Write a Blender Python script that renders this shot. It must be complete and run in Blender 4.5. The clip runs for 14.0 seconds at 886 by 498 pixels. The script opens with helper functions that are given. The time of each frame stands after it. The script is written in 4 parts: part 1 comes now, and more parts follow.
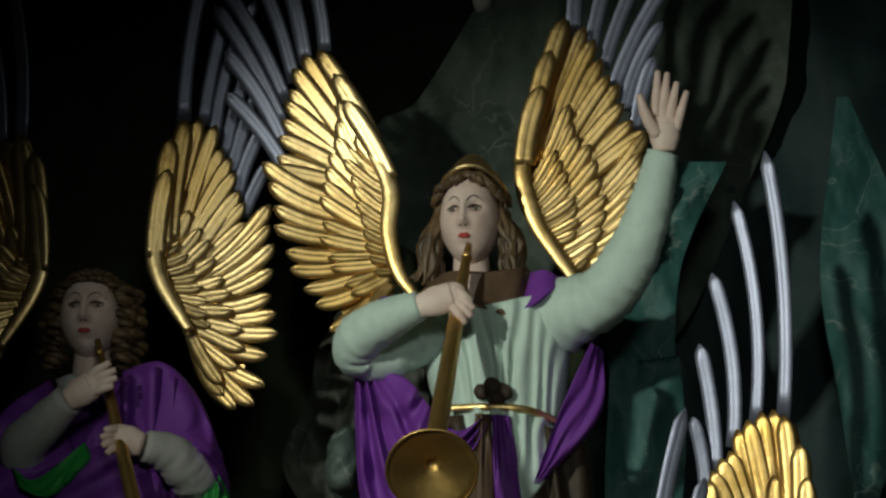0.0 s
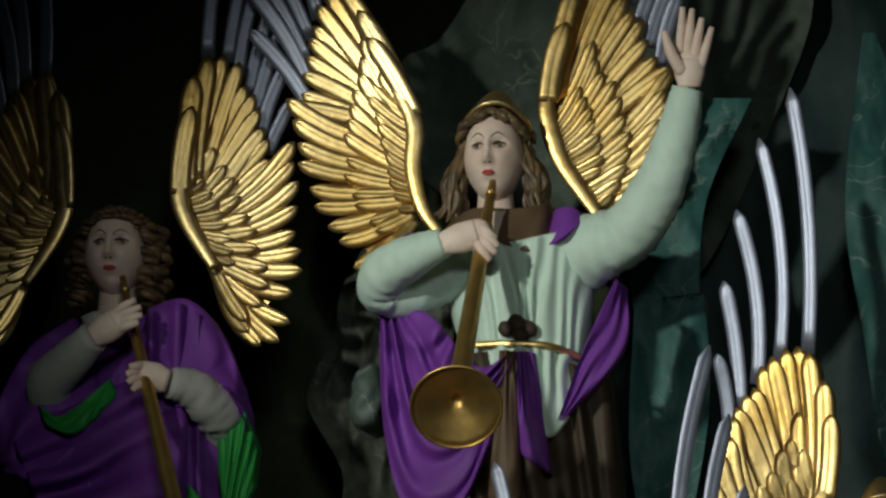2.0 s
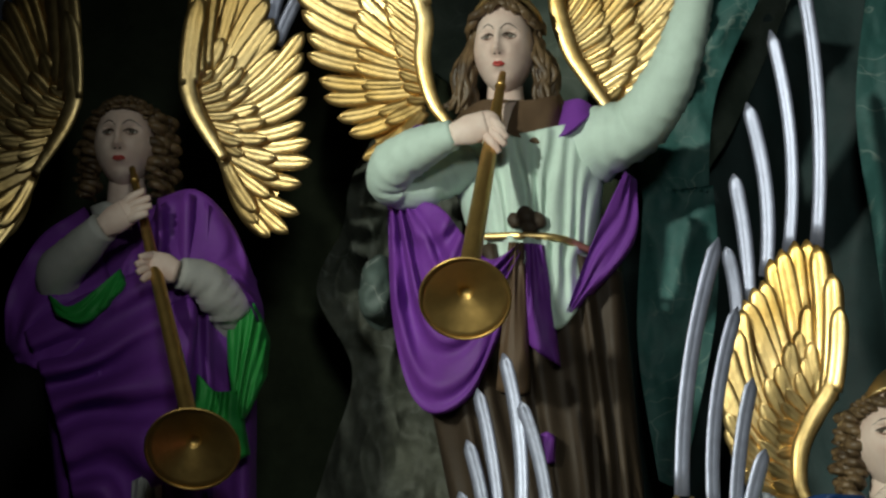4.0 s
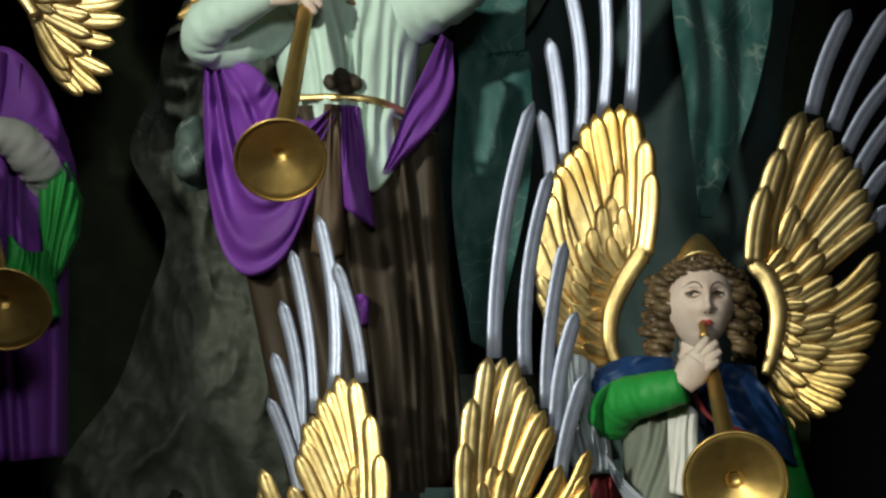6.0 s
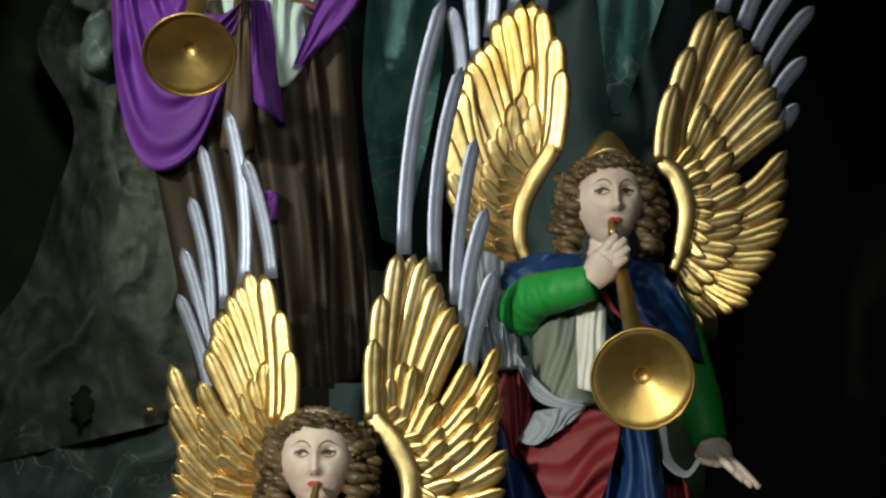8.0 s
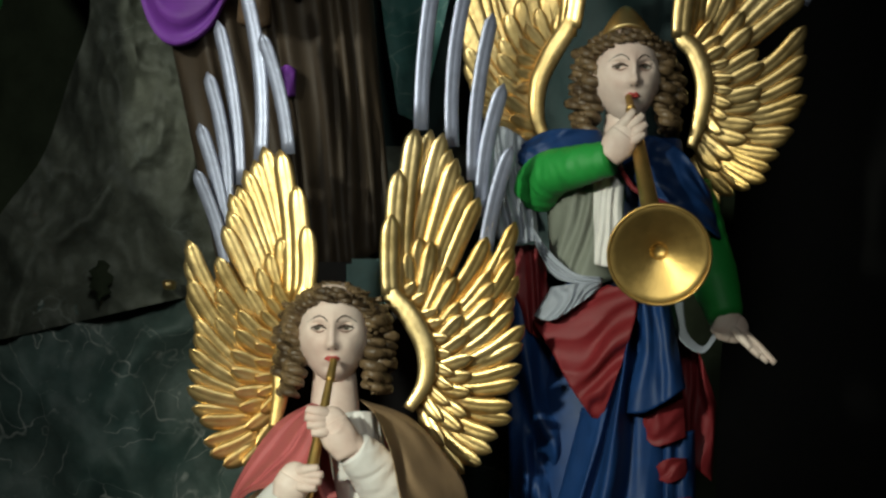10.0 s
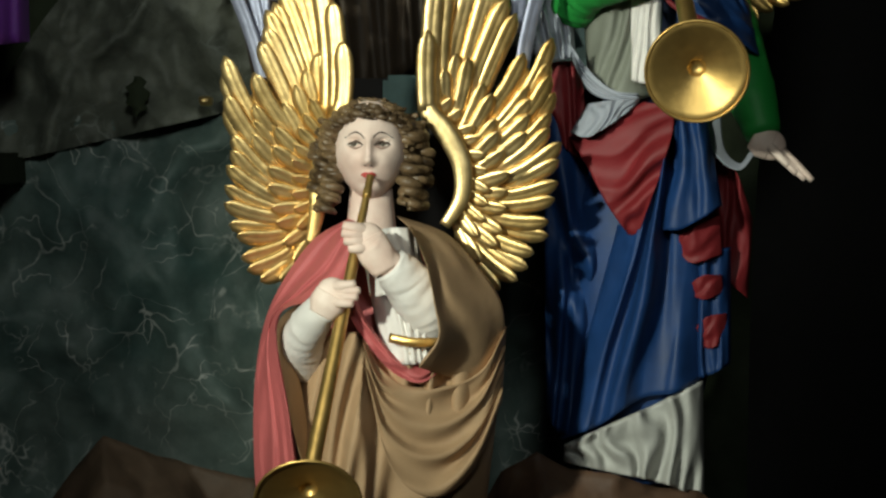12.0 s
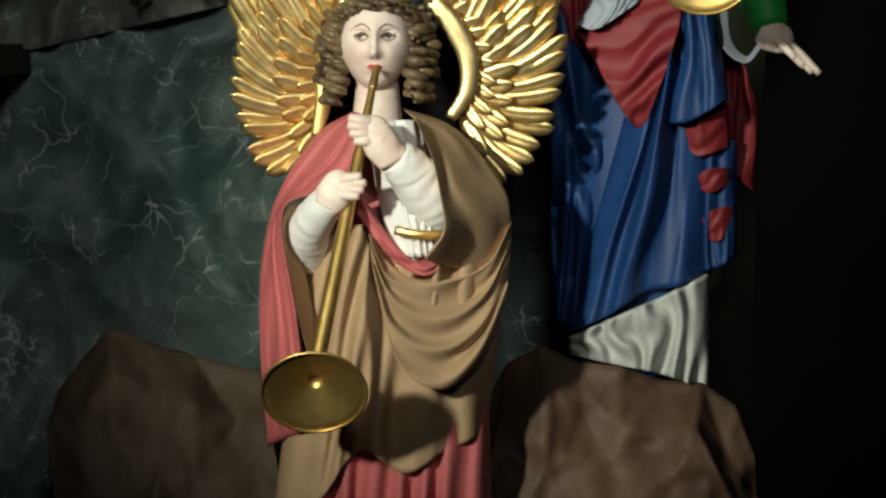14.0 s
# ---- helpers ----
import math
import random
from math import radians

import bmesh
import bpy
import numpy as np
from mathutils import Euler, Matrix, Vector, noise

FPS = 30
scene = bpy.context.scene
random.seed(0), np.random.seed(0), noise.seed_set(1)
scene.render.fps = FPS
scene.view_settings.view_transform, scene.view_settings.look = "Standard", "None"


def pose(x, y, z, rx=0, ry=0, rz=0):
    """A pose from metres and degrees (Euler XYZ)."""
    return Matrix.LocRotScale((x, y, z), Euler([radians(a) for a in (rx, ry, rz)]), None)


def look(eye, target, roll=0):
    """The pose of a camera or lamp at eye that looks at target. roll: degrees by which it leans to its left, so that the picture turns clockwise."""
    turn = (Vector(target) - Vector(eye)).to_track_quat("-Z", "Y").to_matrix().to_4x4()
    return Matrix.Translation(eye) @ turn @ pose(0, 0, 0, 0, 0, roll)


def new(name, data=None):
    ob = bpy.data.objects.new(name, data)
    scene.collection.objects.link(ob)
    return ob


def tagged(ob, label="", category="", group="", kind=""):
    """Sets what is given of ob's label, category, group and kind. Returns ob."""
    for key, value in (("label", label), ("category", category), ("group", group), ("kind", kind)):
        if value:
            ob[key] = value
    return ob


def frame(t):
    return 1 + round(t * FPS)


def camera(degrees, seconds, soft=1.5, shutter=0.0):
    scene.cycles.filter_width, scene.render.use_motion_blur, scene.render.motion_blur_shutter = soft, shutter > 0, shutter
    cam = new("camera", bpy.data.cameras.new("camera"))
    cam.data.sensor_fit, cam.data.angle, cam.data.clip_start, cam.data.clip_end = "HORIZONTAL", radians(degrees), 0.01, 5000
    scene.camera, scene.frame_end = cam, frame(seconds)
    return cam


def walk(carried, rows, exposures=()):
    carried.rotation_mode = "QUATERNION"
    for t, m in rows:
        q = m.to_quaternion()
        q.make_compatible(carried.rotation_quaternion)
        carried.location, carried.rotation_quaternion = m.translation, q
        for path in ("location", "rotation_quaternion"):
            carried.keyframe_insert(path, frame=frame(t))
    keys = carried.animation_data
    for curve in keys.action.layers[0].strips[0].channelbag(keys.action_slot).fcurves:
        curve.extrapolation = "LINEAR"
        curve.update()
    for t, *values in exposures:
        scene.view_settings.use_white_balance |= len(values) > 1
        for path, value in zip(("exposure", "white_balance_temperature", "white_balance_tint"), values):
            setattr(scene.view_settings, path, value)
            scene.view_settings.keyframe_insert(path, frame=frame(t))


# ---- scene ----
cam = camera(22.18, 14.0, soft=2.5)
EYE = 1.62      # height of the eye, which only turns
ROWS = [
    (0.0, -5.854, 15.654, 0.172),
    (0.5, -6.001, 15.149, 0.180),
    (1.0, -6.155, 14.767, 0.107),
    (1.5, -6.299, 14.431, 0.093),
    (2.0, -6.457, 14.059, 0.050),
    (2.2, -6.528, 13.912, 0.000),
    (4.3, -6.583, 10.765, -0.218),
    (4.5, -6.246, 10.401, -0.204),
    (5.0, -4.897, 9.470, -0.110),
    (5.5, -3.467, 8.642, -0.011),
    (6.0, -1.942, 7.821, 0.098),
    (6.5, -0.693, 7.104, 0.074),
    (7.0, 0.126, 6.403, 0.067),
    (7.5, 0.393, 5.793, 0.059),
    (7.7, 0.394, 5.551, 0.109),
    (9.8, 0.016, 2.478, 0.001),
    (10.0, -0.077, 2.042, 0.027),
    (10.5, -0.308, 0.931, 0.012),
    (11.0, -0.551, -0.300, 0.006),
    (11.5, -0.781, -1.444, -0.003),
    (12.0, -1.000, -2.607, -0.063),
    (12.5, -1.122, -3.539, -0.025),
    (13.0, -1.167, -4.329, -0.116),
    (13.5, -1.163, -4.906, -0.144),
    (14.0, -1.156, -5.328, -0.161),
]
walk(cam, [(t, pose(0, 0, EYE, 90 + pitch, roll, -yaw)) for t, yaw, pitch, roll in ROWS],
     exposures=[(0.0, -1.2), (1.0, -1.1), (2.2, -0.95), (4.4, -0.45), (6.5, -0.3), (8.0, -0.3), (10.0, -0.35), (12.5, 0.0), (14.0, 0.15)])

# ---- light ----
world = bpy.data.worlds.new("dim_interior")
world.use_nodes = True
scene.world = world
world.node_tree.nodes["Background"].inputs[0].default_value = (0.6, 0.62, 0.55, 1)
world.node_tree.nodes["Background"].inputs[1].default_value = 0.02


def spot(name, eye, target, watts, degrees, colour, size=0.05, blend=0.8):
    lamp = bpy.data.lights.new(name, "SPOT")
    lamp.energy, lamp.color, lamp.shadow_soft_size = watts, colour, size
    lamp.spot_size, lamp.spot_blend = radians(degrees), blend
    ob = new(name, lamp)
    ob.matrix_world = look(eye, target)
    return ob


spot("spotlight_upper", (-2.3, 0.4, 3.3), (-0.2, 4.4, EYE + 1.08), 780, 26.5, (0.95, 1.0, 0.87), 0.1, 1.0)
spot("spotlight_lower", (-1.9, 0.2, 2.45), (-0.02, 4.1, EYE - 0.17), 780, 25.5, (0.94, 1.0, 0.84), 0.1, 1.0)
spot("spotlight_front", (0.25, -0.4, 3.1), (-0.4, 4.6, EYE + 0.5), 180, 40, (0.92, 1.0, 0.93), 0.3, 1.0)


# ---- materials ----
def material(name, base, rough=0.6, metal=0.0, var=0.25, scale=6.0, bump=0.15, bump_scale=40.0, second=None, mix_scale=2.5, spec=0.4, vein=None):
    """A painted or gilded surface: two scales of tone, fine relief, uneven gloss."""
    m = bpy.data.materials.new(name)
    m.use_nodes = True
    nt = m.node_tree
    n, l = nt.nodes, nt.links
    b = n["Principled BSDF"]
    tex = n.new("ShaderNodeTexCoord")
    src = tex.outputs["Object"]

    def noise_node(s, detail=6.0, r=0.6):
        k = n.new("ShaderNodeTexNoise")
        k.inputs["Scale"].default_value, k.inputs["Detail"].default_value, k.inputs["Roughness"].default_value = s, detail, r
        l.new(src, k.inputs["Vector"])
        return k

    big, fine = noise_node(mix_scale), noise_node(scale * 5, 8.0, 0.7)
    ramp = n.new("ShaderNodeValToRGB")
    dark = tuple(c * (1 - var) for c in base)
    lite = tuple(min(1, c * (1 + var * 0.6)) for c in base)
    ramp.color_ramp.elements[0].position, ramp.color_ramp.elements[1].position = 0.3, 0.72
    ramp.color_ramp.elements[0].color, ramp.color_ramp.elements[1].color = (*(second or dark), 1), (*lite, 1)
    l.new(big.outputs["Fac"], ramp.inputs["Fac"])
    mix = n.new("ShaderNodeMixRGB")
    mix.blend_type = "MULTIPLY"
    mix.inputs["Fac"].default_value = min(1, var * 1.6)
    fr = n.new("ShaderNodeValToRGB")
    fr.color_ramp.elements[0].position, fr.color_ramp.elements[1].position = 0.3, 0.65
    fr.color_ramp.elements[0].color = (0.45, 0.45, 0.45, 1)
    l.new(fine.outputs["Fac"], fr.inputs["Fac"])
    l.new(ramp.outputs["Color"], mix.inputs[1])
    l.new(fr.outputs["Color"], mix.inputs[2])
    out = mix.outputs["Color"]
    if vein:
        # pale scratched veins and flaked spots of the painted rock
        warp = noise_node(3.0, 4.0)
        add = n.new("ShaderNodeMixRGB")
        add.blend_type, add.inputs["Fac"].default_value = "ADD", 0.35
        l.new(src, add.inputs[1])
        l.new(warp.outputs["Color"], add.inputs[2])
        patch = noise_node(7.0, 5.0, 0.65)
        pr = n.new("ShaderNodeValToRGB")
        pr.color_ramp.elements[0].position, pr.color_ramp.elements[1].position = 0.46, 0.62
        l.new(patch.outputs["Fac"], pr.inputs["Fac"])
        for size, thin in ((3.8, 0.016), (8.0, 0.014)):
            vor = n.new("ShaderNodeTexVoronoi")
            vor.feature, vor.inputs["Scale"].default_value = "DISTANCE_TO_EDGE", size
            l.new(add.outputs["Color"], vor.inputs["Vector"])
            vr = n.new("ShaderNodeValToRGB")
            vr.color_ramp.elements[0].color, vr.color_ramp.elements[1].color = (1, 1, 1, 1), (0, 0, 0, 1)
            vr.color_ramp.elements[1].position = thin
            l.new(vor.outputs["Distance"], vr.inputs["Fac"])
            mul = n.new("ShaderNodeMath")
            mul.operation = "MULTIPLY"
            l.new(vr.outputs["Color"], mul.inputs[0])
            l.new(pr.outputs["Color"], mul.inputs[1])
            over = n.new("ShaderNodeMixRGB")
            over.inputs[2].default_value = (*vein, 1)
            l.new(mul.outputs[0], over.inputs["Fac"])
            l.new(out, over.inputs[1])
            out = over.outputs["Color"]
    l.new(out, b.inputs["Base Color"])
    b.inputs["Metallic"].default_value = metal
    b.inputs["Specular IOR Level"].default_value = spec
    rr = n.new("ShaderNodeMapRange")
    rr.inputs["To Min"].default_value, rr.inputs["To Max"].default_value = max(0.05, rough - 0.1), min(1, rough + 0.12)
    l.new(fine.outputs["Fac"], rr.inputs["Value"])
    l.new(rr.outputs["Result"], b.inputs["Roughness"])
    bn = noise_node(bump_scale, 5.0)
    bu = n.new("ShaderNodeBump")
    bu.inputs["Strength"].default_value, bu.inputs["Distance"].default_value = bump, 0.01
    l.new(bn.outputs["Fac"], bu.inputs["Height"])
    l.new(bu.outputs["Normal"], b.inputs["Normal"])
    return m


GOLD = material("gilding", (0.93, 0.7, 0.37), 0.36, 0.92, 0.2, 8, 0.12, 30, second=(0.7, 0.42, 0.1))
BRASS = material("brass_paint", (0.62, 0.4, 0.13), 0.4, 0.9, 0.15, 8, 0.06, 60)
SILVER = material("silver_leaf", (0.34, 0.36, 0.47), 0.42, 0.6, 0.2, 8, 0.12, 30)
SKIN = material("painted_flesh", (0.8, 0.66, 0.57), 0.48, 0, 0.1, 5, 0.05, 40, second=(0.7, 0.5, 0.42), mix_scale=16, spec=0.35)
LIP = material("painted_lips", (0.5, 0.07, 0.06), 0.45, 0, 0.1)
BROW = material("painted_brow", (0.09, 0.06, 0.045), 0.6, 0, 0.1)
EYEW = material("painted_eye_white", (0.62, 0.58, 0.52), 0.4, 0, 0.06)
LIDLINE = material("painted_lower_lid", (0.3, 0.17, 0.13), 0.5, 0, 0.1)
IRIS = material("painted_iris", (0.1, 0.085, 0.065), 0.35, 0, 0.1)
HAIR = material("brown_painted_hair", (0.2, 0.13, 0.065), 0.38, 0, 0.4, 9, 0.3, 60, second=(0.035, 0.02, 0.011), mix_scale=22)
MINT = material("pale_mint_cloth", (0.62, 0.78, 0.68), 0.65, 0, 0.12, 5, 0.08, 60)
PURPLE = material("purple_cloth", (0.2, 0.045, 0.36), 0.6, 0, 0.2, 5, 0.08, 60)
DARKCLOTH = material("dark_brown_cloth", (0.062, 0.042, 0.026), 0.65, 0, 0.25, 5, 0.1, 60)
BROWNCOLLAR = material("brown_collar_cloth", (0.13, 0.08, 0.045), 0.6, 0, 0.2, 5, 0.08, 60)
GREEN = material("green_cloth", (0.02, 0.3, 0.05), 0.55, 0, 0.2, 5, 0.08, 60)
BLUE = material("blue_cloth", (0.008, 0.045, 0.165), 0.55, 0, 0.35, 5, 0.08, 60)
RED = material("crimson_cloth", (0.2, 0.014, 0.018), 0.6, 0, 0.2, 5, 0.08, 60)
ROSE = material("rose_red_cloth", (0.52, 0.12, 0.12), 0.6, 0, 0.15, 5, 0.08, 60)
TAN = material("tan_cloth", (0.42, 0.27, 0.15), 0.65, 0, 0.15, 5, 0.08, 60)
WHITE = material("white_cloth", (0.78, 0.74, 0.7), 0.6, 0, 0.1, 5, 0.08, 60)
VEST = material("grey_green_vest", (0.2, 0.21, 0.17), 0.6, 0, 0.2, 5, 0.08, 60)
LINEN = material("bluish_white_linen", (0.33, 0.35, 0.4), 0.6, 0, 0.12, 5, 0.08, 60)
GREY = material("grey_white_cloth", (0.5, 0.5, 0.47), 0.6, 0, 0.15, 5, 0.08, 60)
CANVAS = material("painted_rock_canvas", (0.2, 0.21, 0.165), 0.6, 0, 0.5, 3, 0.8, 11, second=(0.045, 0.055, 0.045), vein=(0.2, 0.22, 0.19))
CANVAS2 = material("veined_rock_canvas", (0.175, 0.21, 0.185), 0.55, 0, 0.4, 3, 0.5, 14, second=(0.06, 0.115, 0.105), vein=(0.5, 0.52, 0.48))
TEAL = material("teal_painted_canvas", (0.045, 0.145, 0.13), 0.6, 0, 0.4, 3, 0.5, 14, second=(0.02, 0.09, 0.085), vein=(0.19, 0.27, 0.24))
VEIL = material("grey_green_canvas", (0.1, 0.13, 0.1), 0.65, 0, 0.35, 3, 0.4, 14, second=(0.04, 0.06, 0.048), vein=(0.14, 0.17, 0.14))
# a darker teal: the shadow behind the statues is put into the colour
TEALSHADE = material("shaded_teal_canvas", (0.022, 0.05, 0.05), 0.7, 0, 0.35, 3, 0.4, 14)
DARKCANVAS = material("dark_green_canvas", (0.045, 0.056, 0.033), 0.9, 0, 0.35, 3, 0.4, 14, spec=0.1)
PAPER = material("brown_rock_paper", (0.13, 0.088, 0.058), 0.7, 0, 0.35, 3, 0.25, 10, second=(0.07, 0.042, 0.026))
RUSTPAPER = material("rusty_rock_paper", (0.15, 0.08, 0.045), 0.65, 0, 0.4, 3, 0.25, 10, second=(0.04, 0.022, 0.014))
# near black: the darkness round the stage is put into the colour
STONE = material("unlit_room_stone", (0.02, 0.019, 0.018), 0.85, 0, 0.3, 2, 0.3, 12)
WOOD = material("dark_stage_wood", (0.018, 0.013, 0.01), 0.7, 0, 0.3, 4, 0.2, 25)
BOARD = material("pale_teal_board", (0.16, 0.28, 0.26), 0.6, 0, 0.2, 4, 0.1, 30)


# ---- shape tools: drawing units are millimetres on a sheet four metres from the eye ----
def at(u, v, y):
    return Vector((u * y / 4000, y, EYE + v * y / 4000))


def spline(pts, n):
    """n points evenly along a smooth curve through pts (tuples of any length)."""
    p = np.array(pts, float)
    if len(p) < 3:
        return [p[0] + (p[-1] - p[0]) * t for t in np.linspace(0, 1, n)]
    q = np.vstack([2 * p[0] - p[1], p, 2 * p[-1] - p[-2]])
    d = np.r_[0, np.cumsum(np.maximum(np.linalg.norm(np.diff(p, axis=0), axis=1), 1e-6))]
    out = []
    for s in np.linspace(0, d[-1], n):
        i = min(int(np.searchsorted(d, s, "right")) - 1, len(p) - 2)
        t = (s - d[i]) / (d[i + 1] - d[i])
        a, b, c, e = q[i:i + 4]
        out.append(0.5 * (2 * b + (c - a) * t + (2 * a - 5 * b + 4 * c - e) * t * t + (3 * b - a - 3 * c + e) * t ** 3))
    return out


def dp(pts, y, y1=None):
    """Gives drawn points their depth."""
    n = max(1, len(pts) - 1)
    return [(p[0], p[1], y + ((y if y1 is None else y1) - y) * i / n) for i, p in enumerate(pts)]


class Body:
    """Gathers the surfaces of one thing into one mesh with several materials."""

    def __init__(self):
        self.v, self.f, self.m, self.mats = [], [], [], []

    def slot(self, mat):
        if mat not in self.mats:
            self.mats.append(mat)
        return self.mats.index(mat)

    def grid(self, rows, mat, closed=False, caps=False):
        base, w, k = len(self.v), len(rows[0]), self.slot(mat)
        for r in rows:
            self.v.extend(tuple(p) for p in r)
        for i in range(len(rows) - 1):
            for j in range(w if closed else w - 1):
                a, b = base + i * w + j, base + i * w + (j + 1) % w
                self.f.append((a, b, b + w, a + w))
                self.m.append(k)
        if caps:
            self.f.append(tuple(base + j for j in reversed(range(w))))
            self.f.append(tuple(base + (len(rows) - 1) * w + j for j in range(w)))
            self.m.extend((k, k))

    def tube(self, pts, radii, mat, seg=12, n=18, flat=1.0, wrinkle=0.0):
        """A swept tube through world points; radii in metres; wrinkle: ring-shaped creases."""
        path = [Vector(p) for p in spline([tuple(p) for p in pts], n)]
        rad = [float(r[0]) for r in spline([(r, ) for r in radii], n)] if len(radii) > 2 else list(np.linspace(radii[0], radii[-1], n))
        if len(radii) > 2:
            rad = list(np.interp(np.linspace(0, 1, n), np.linspace(0, 1, len(radii)), radii))
        rows = []
        side = Vector((1, 0, 0))
        for i, p in enumerate(path):
            d = (path[min(i + 1, n - 1)] - path[max(i - 1, 0)]).normalized()
            s = d.cross(Vector((0, 1, 0)))
            side = s.normalized() if s.length > 0.05 else side
            up = side.cross(d).normalized()
            ring = []
            for j in range(seg):
                a = 2 * math.pi * j / seg
                k = 1.0
                if wrinkle:
                    q = p * 52 + (side * math.cos(a) + up * math.sin(a)) * 0.9
                    k += wrinkle * 1.6 * (1 - 2 * abs(noise.noise(q))) + wrinkle * 1.2 * noise.noise(q * 2.2)
                ring.append(p + side * math.cos(a) * rad[i] * k + up * math.sin(a) * rad[i] * k * flat)
            rows.append(ring)
        self.grid(rows, mat, True, True)

    def ball(self, c, size, mat, seg=16, rings=10, warp=None):
        rows = []
        for i in range(rings + 1):
            th = math.pi * i / rings
            th = min(max(th, 0.02), math.pi - 0.02)
            rows.append([Vector(c) + (warp or (lambda p: p))(Vector((math.sin(th) * math.cos(-2 * math.pi * j / seg) * size[0], math.sin(th) * math.sin(-2 * math.pi * j / seg) * size[1],
                         math.cos(th) * size[2]))) for j in range(seg)])
        self.grid(rows, mat, True, True)

    def blade(self, root, tip, y0, y1, width, mat, bend=0.0, n=9, lift=0.010, point=0.5, start=0.7, tilt=0.0, curl=0.0):
        """A carved feather from root to tip (drawing units), convex, with a mid groove and a rounded end."""
        r, t = np.array(root, float), np.array(tip, float)
        d = t - r
        length = np.linalg.norm(d)
        nrm = np.array((-d[1], d[0])) / max(length, 1e-6)
        rows = []
        tail = max(0.45, 1 - 1.1 * width / max(length, 1))
        for i in range(n):
            s = i / (n - 1)
            s = s ** 0.85
            c = r + d * s + nrm * bend * length * 4 * s * (1 - s)
            tang = d + nrm * bend * length * 4 * (1 - 2 * s)
            nn = np.array((-tang[1], tang[0])) / np.linalg.norm(tang)
            w = width * (start + (1 - start) * min(1, s * 1.7)) * (max(0.02, 1 - ((s - tail) / (1 - tail)) ** 2) ** point if s > tail else 1)
            y = y0 + (y1 - y0) * s - curl * s ** 3
            row = []
            for q, h in ((-1, 0), (-0.88, 0.66), (-0.5, 1), (-0.12, 1.0), (0, 0.9), (0.12, 1.0), (0.5, 1), (0.88, 0.66), (1, 0)):
                p = c + nn * q * w / 2
                row.append(at(p[0], p[1], y - lift * h * (0.35 + 0.65 * min(1, w / width)) + tilt * q))
            p0, p1 = c + nn * w / 2.2, c - nn * w / 2.2
            row += [at(p0[0], p0[1], y + 0.006 + tilt), at(p1[0], p1[1], y + 0.006 - tilt)]
            rows.append(row)
        self.grid(rows, mat, True, True)

    def drape(self, a, b, mat, ya=0.0, bulge=0.06, folds=7, amp=0.012, along=0.0, drift=0.6, n=26, w=48, seed=0, rim=0.03, power=0.5):
        """Cloth between the curves a and b, whose points are (u, v, y). It swells toward the viewer, with folds that run from a to b;
        along: number of folds that run beside the curves instead."""
        A, B = spline(a, w), spline(b, w)
        rows = []
        for i in range(n):
            s = i / (n - 1)
            row = []
            for j in range(w):
                q = j / (w - 1)
                p = A[j] * (1 - s) + B[j] * s
                ph = q * folds + drift * math.sin(s * 2.5 + q * 4 + seed) + 0.5 * noise.noise(Vector((q * folds * 0.8, s * 1.5, seed)))
                f = math.sin(2 * math.pi * ph)
                f = math.copysign(abs(f) ** 0.75, f) * (0.6 + 0.8 * noise.noise(Vector((q * 5, s * 2.2, seed + 5.5))))
                g = 0.0
                if along:
                    pg = s * along + 0.35 * math.sin(q * 3 + seed) + 0.5 * noise.noise(Vector((q * 2.2, s * along, seed + 9)))
                    g = math.sin(2 * math.pi * pg) * (0.6 + noise.noise(Vector((q * 3, s * 4, seed + 2.5))))
                e = (max(0.0, 1 - (2 * q - 1) ** 2)) ** power
                y = p[2] + ya - bulge * e - amp * (f if folds else 0) * (0.35 + 0.65 * e) - amp * g
                row.append(at(p[0], p[1], y))
            rows.append(row)
        full = [[p + Vector((0, rim, 0)) for p in rows[0]]] + rows + [[p + Vector((0, rim, 0)) for p in rows[-1]]]
        full = [[r[0] + Vector((0, rim, 0))] + list(r) + [r[-1] + Vector((0, rim, 0))] for r in full]
        self.grid(full, mat)

    def finish(self, name, label, category, group="", smooth=True):
        me = bpy.data.meshes.new(name)
        me.from_pydata(self.v, [], self.f)
        for m in self.mats:
            me.materials.append(m)
        me.polygons.foreach_set("material_index", self.m)
        me.polygons.foreach_set("use_smooth", [smooth] * len(self.f))
        me.update()
        bm = bmesh.new()
        bm.from_mesh(me)
        bmesh.ops.recalc_face_normals(bm, faces=bm.faces)
        bm.to_mesh(me)
        bm.free()
        return tagged(new(name, me), label, category, group)


# ---- the setting ----
def sheet_canvas(name, left, right, mat, label, y, amp=0.05, seed=0, n=60, w=60, kind="structure", freq=3.0):
    """A crumpled painted canvas between two upright edges, given as (u, v) curves."""
    L, R = spline(left, n), spline(right, n)
    b = Body()
    rows = []
    for i in range(n):
        row = []
        for j in range(w):
            q = j / (w - 1)
            p = L[i] * (1 - q) + R[i] * q
            v = Vector((p[0] * 0.001 * freq, p[1] * 0.0007 * freq, seed))
            r = 1 - abs(noise.noise(v)) * 2
            d = amp * (r + 0.5 * (1 - 2 * abs(noise.noise(v * 2.3))) + 0.22 * noise.noise(v * 5.5) + 0.1 * noise.noise(v * 13))
            row.append(at(p[0], p[1], y - d))
        rows.append(row)
    back = [[p + Vector((0, 0.02, 0)) for p in r] for r in rows]
    b.grid(rows, mat)
    b.grid(back, mat)
    ob = b.finish(name, label, "backdrop")
    return tagged(ob, kind=kind)


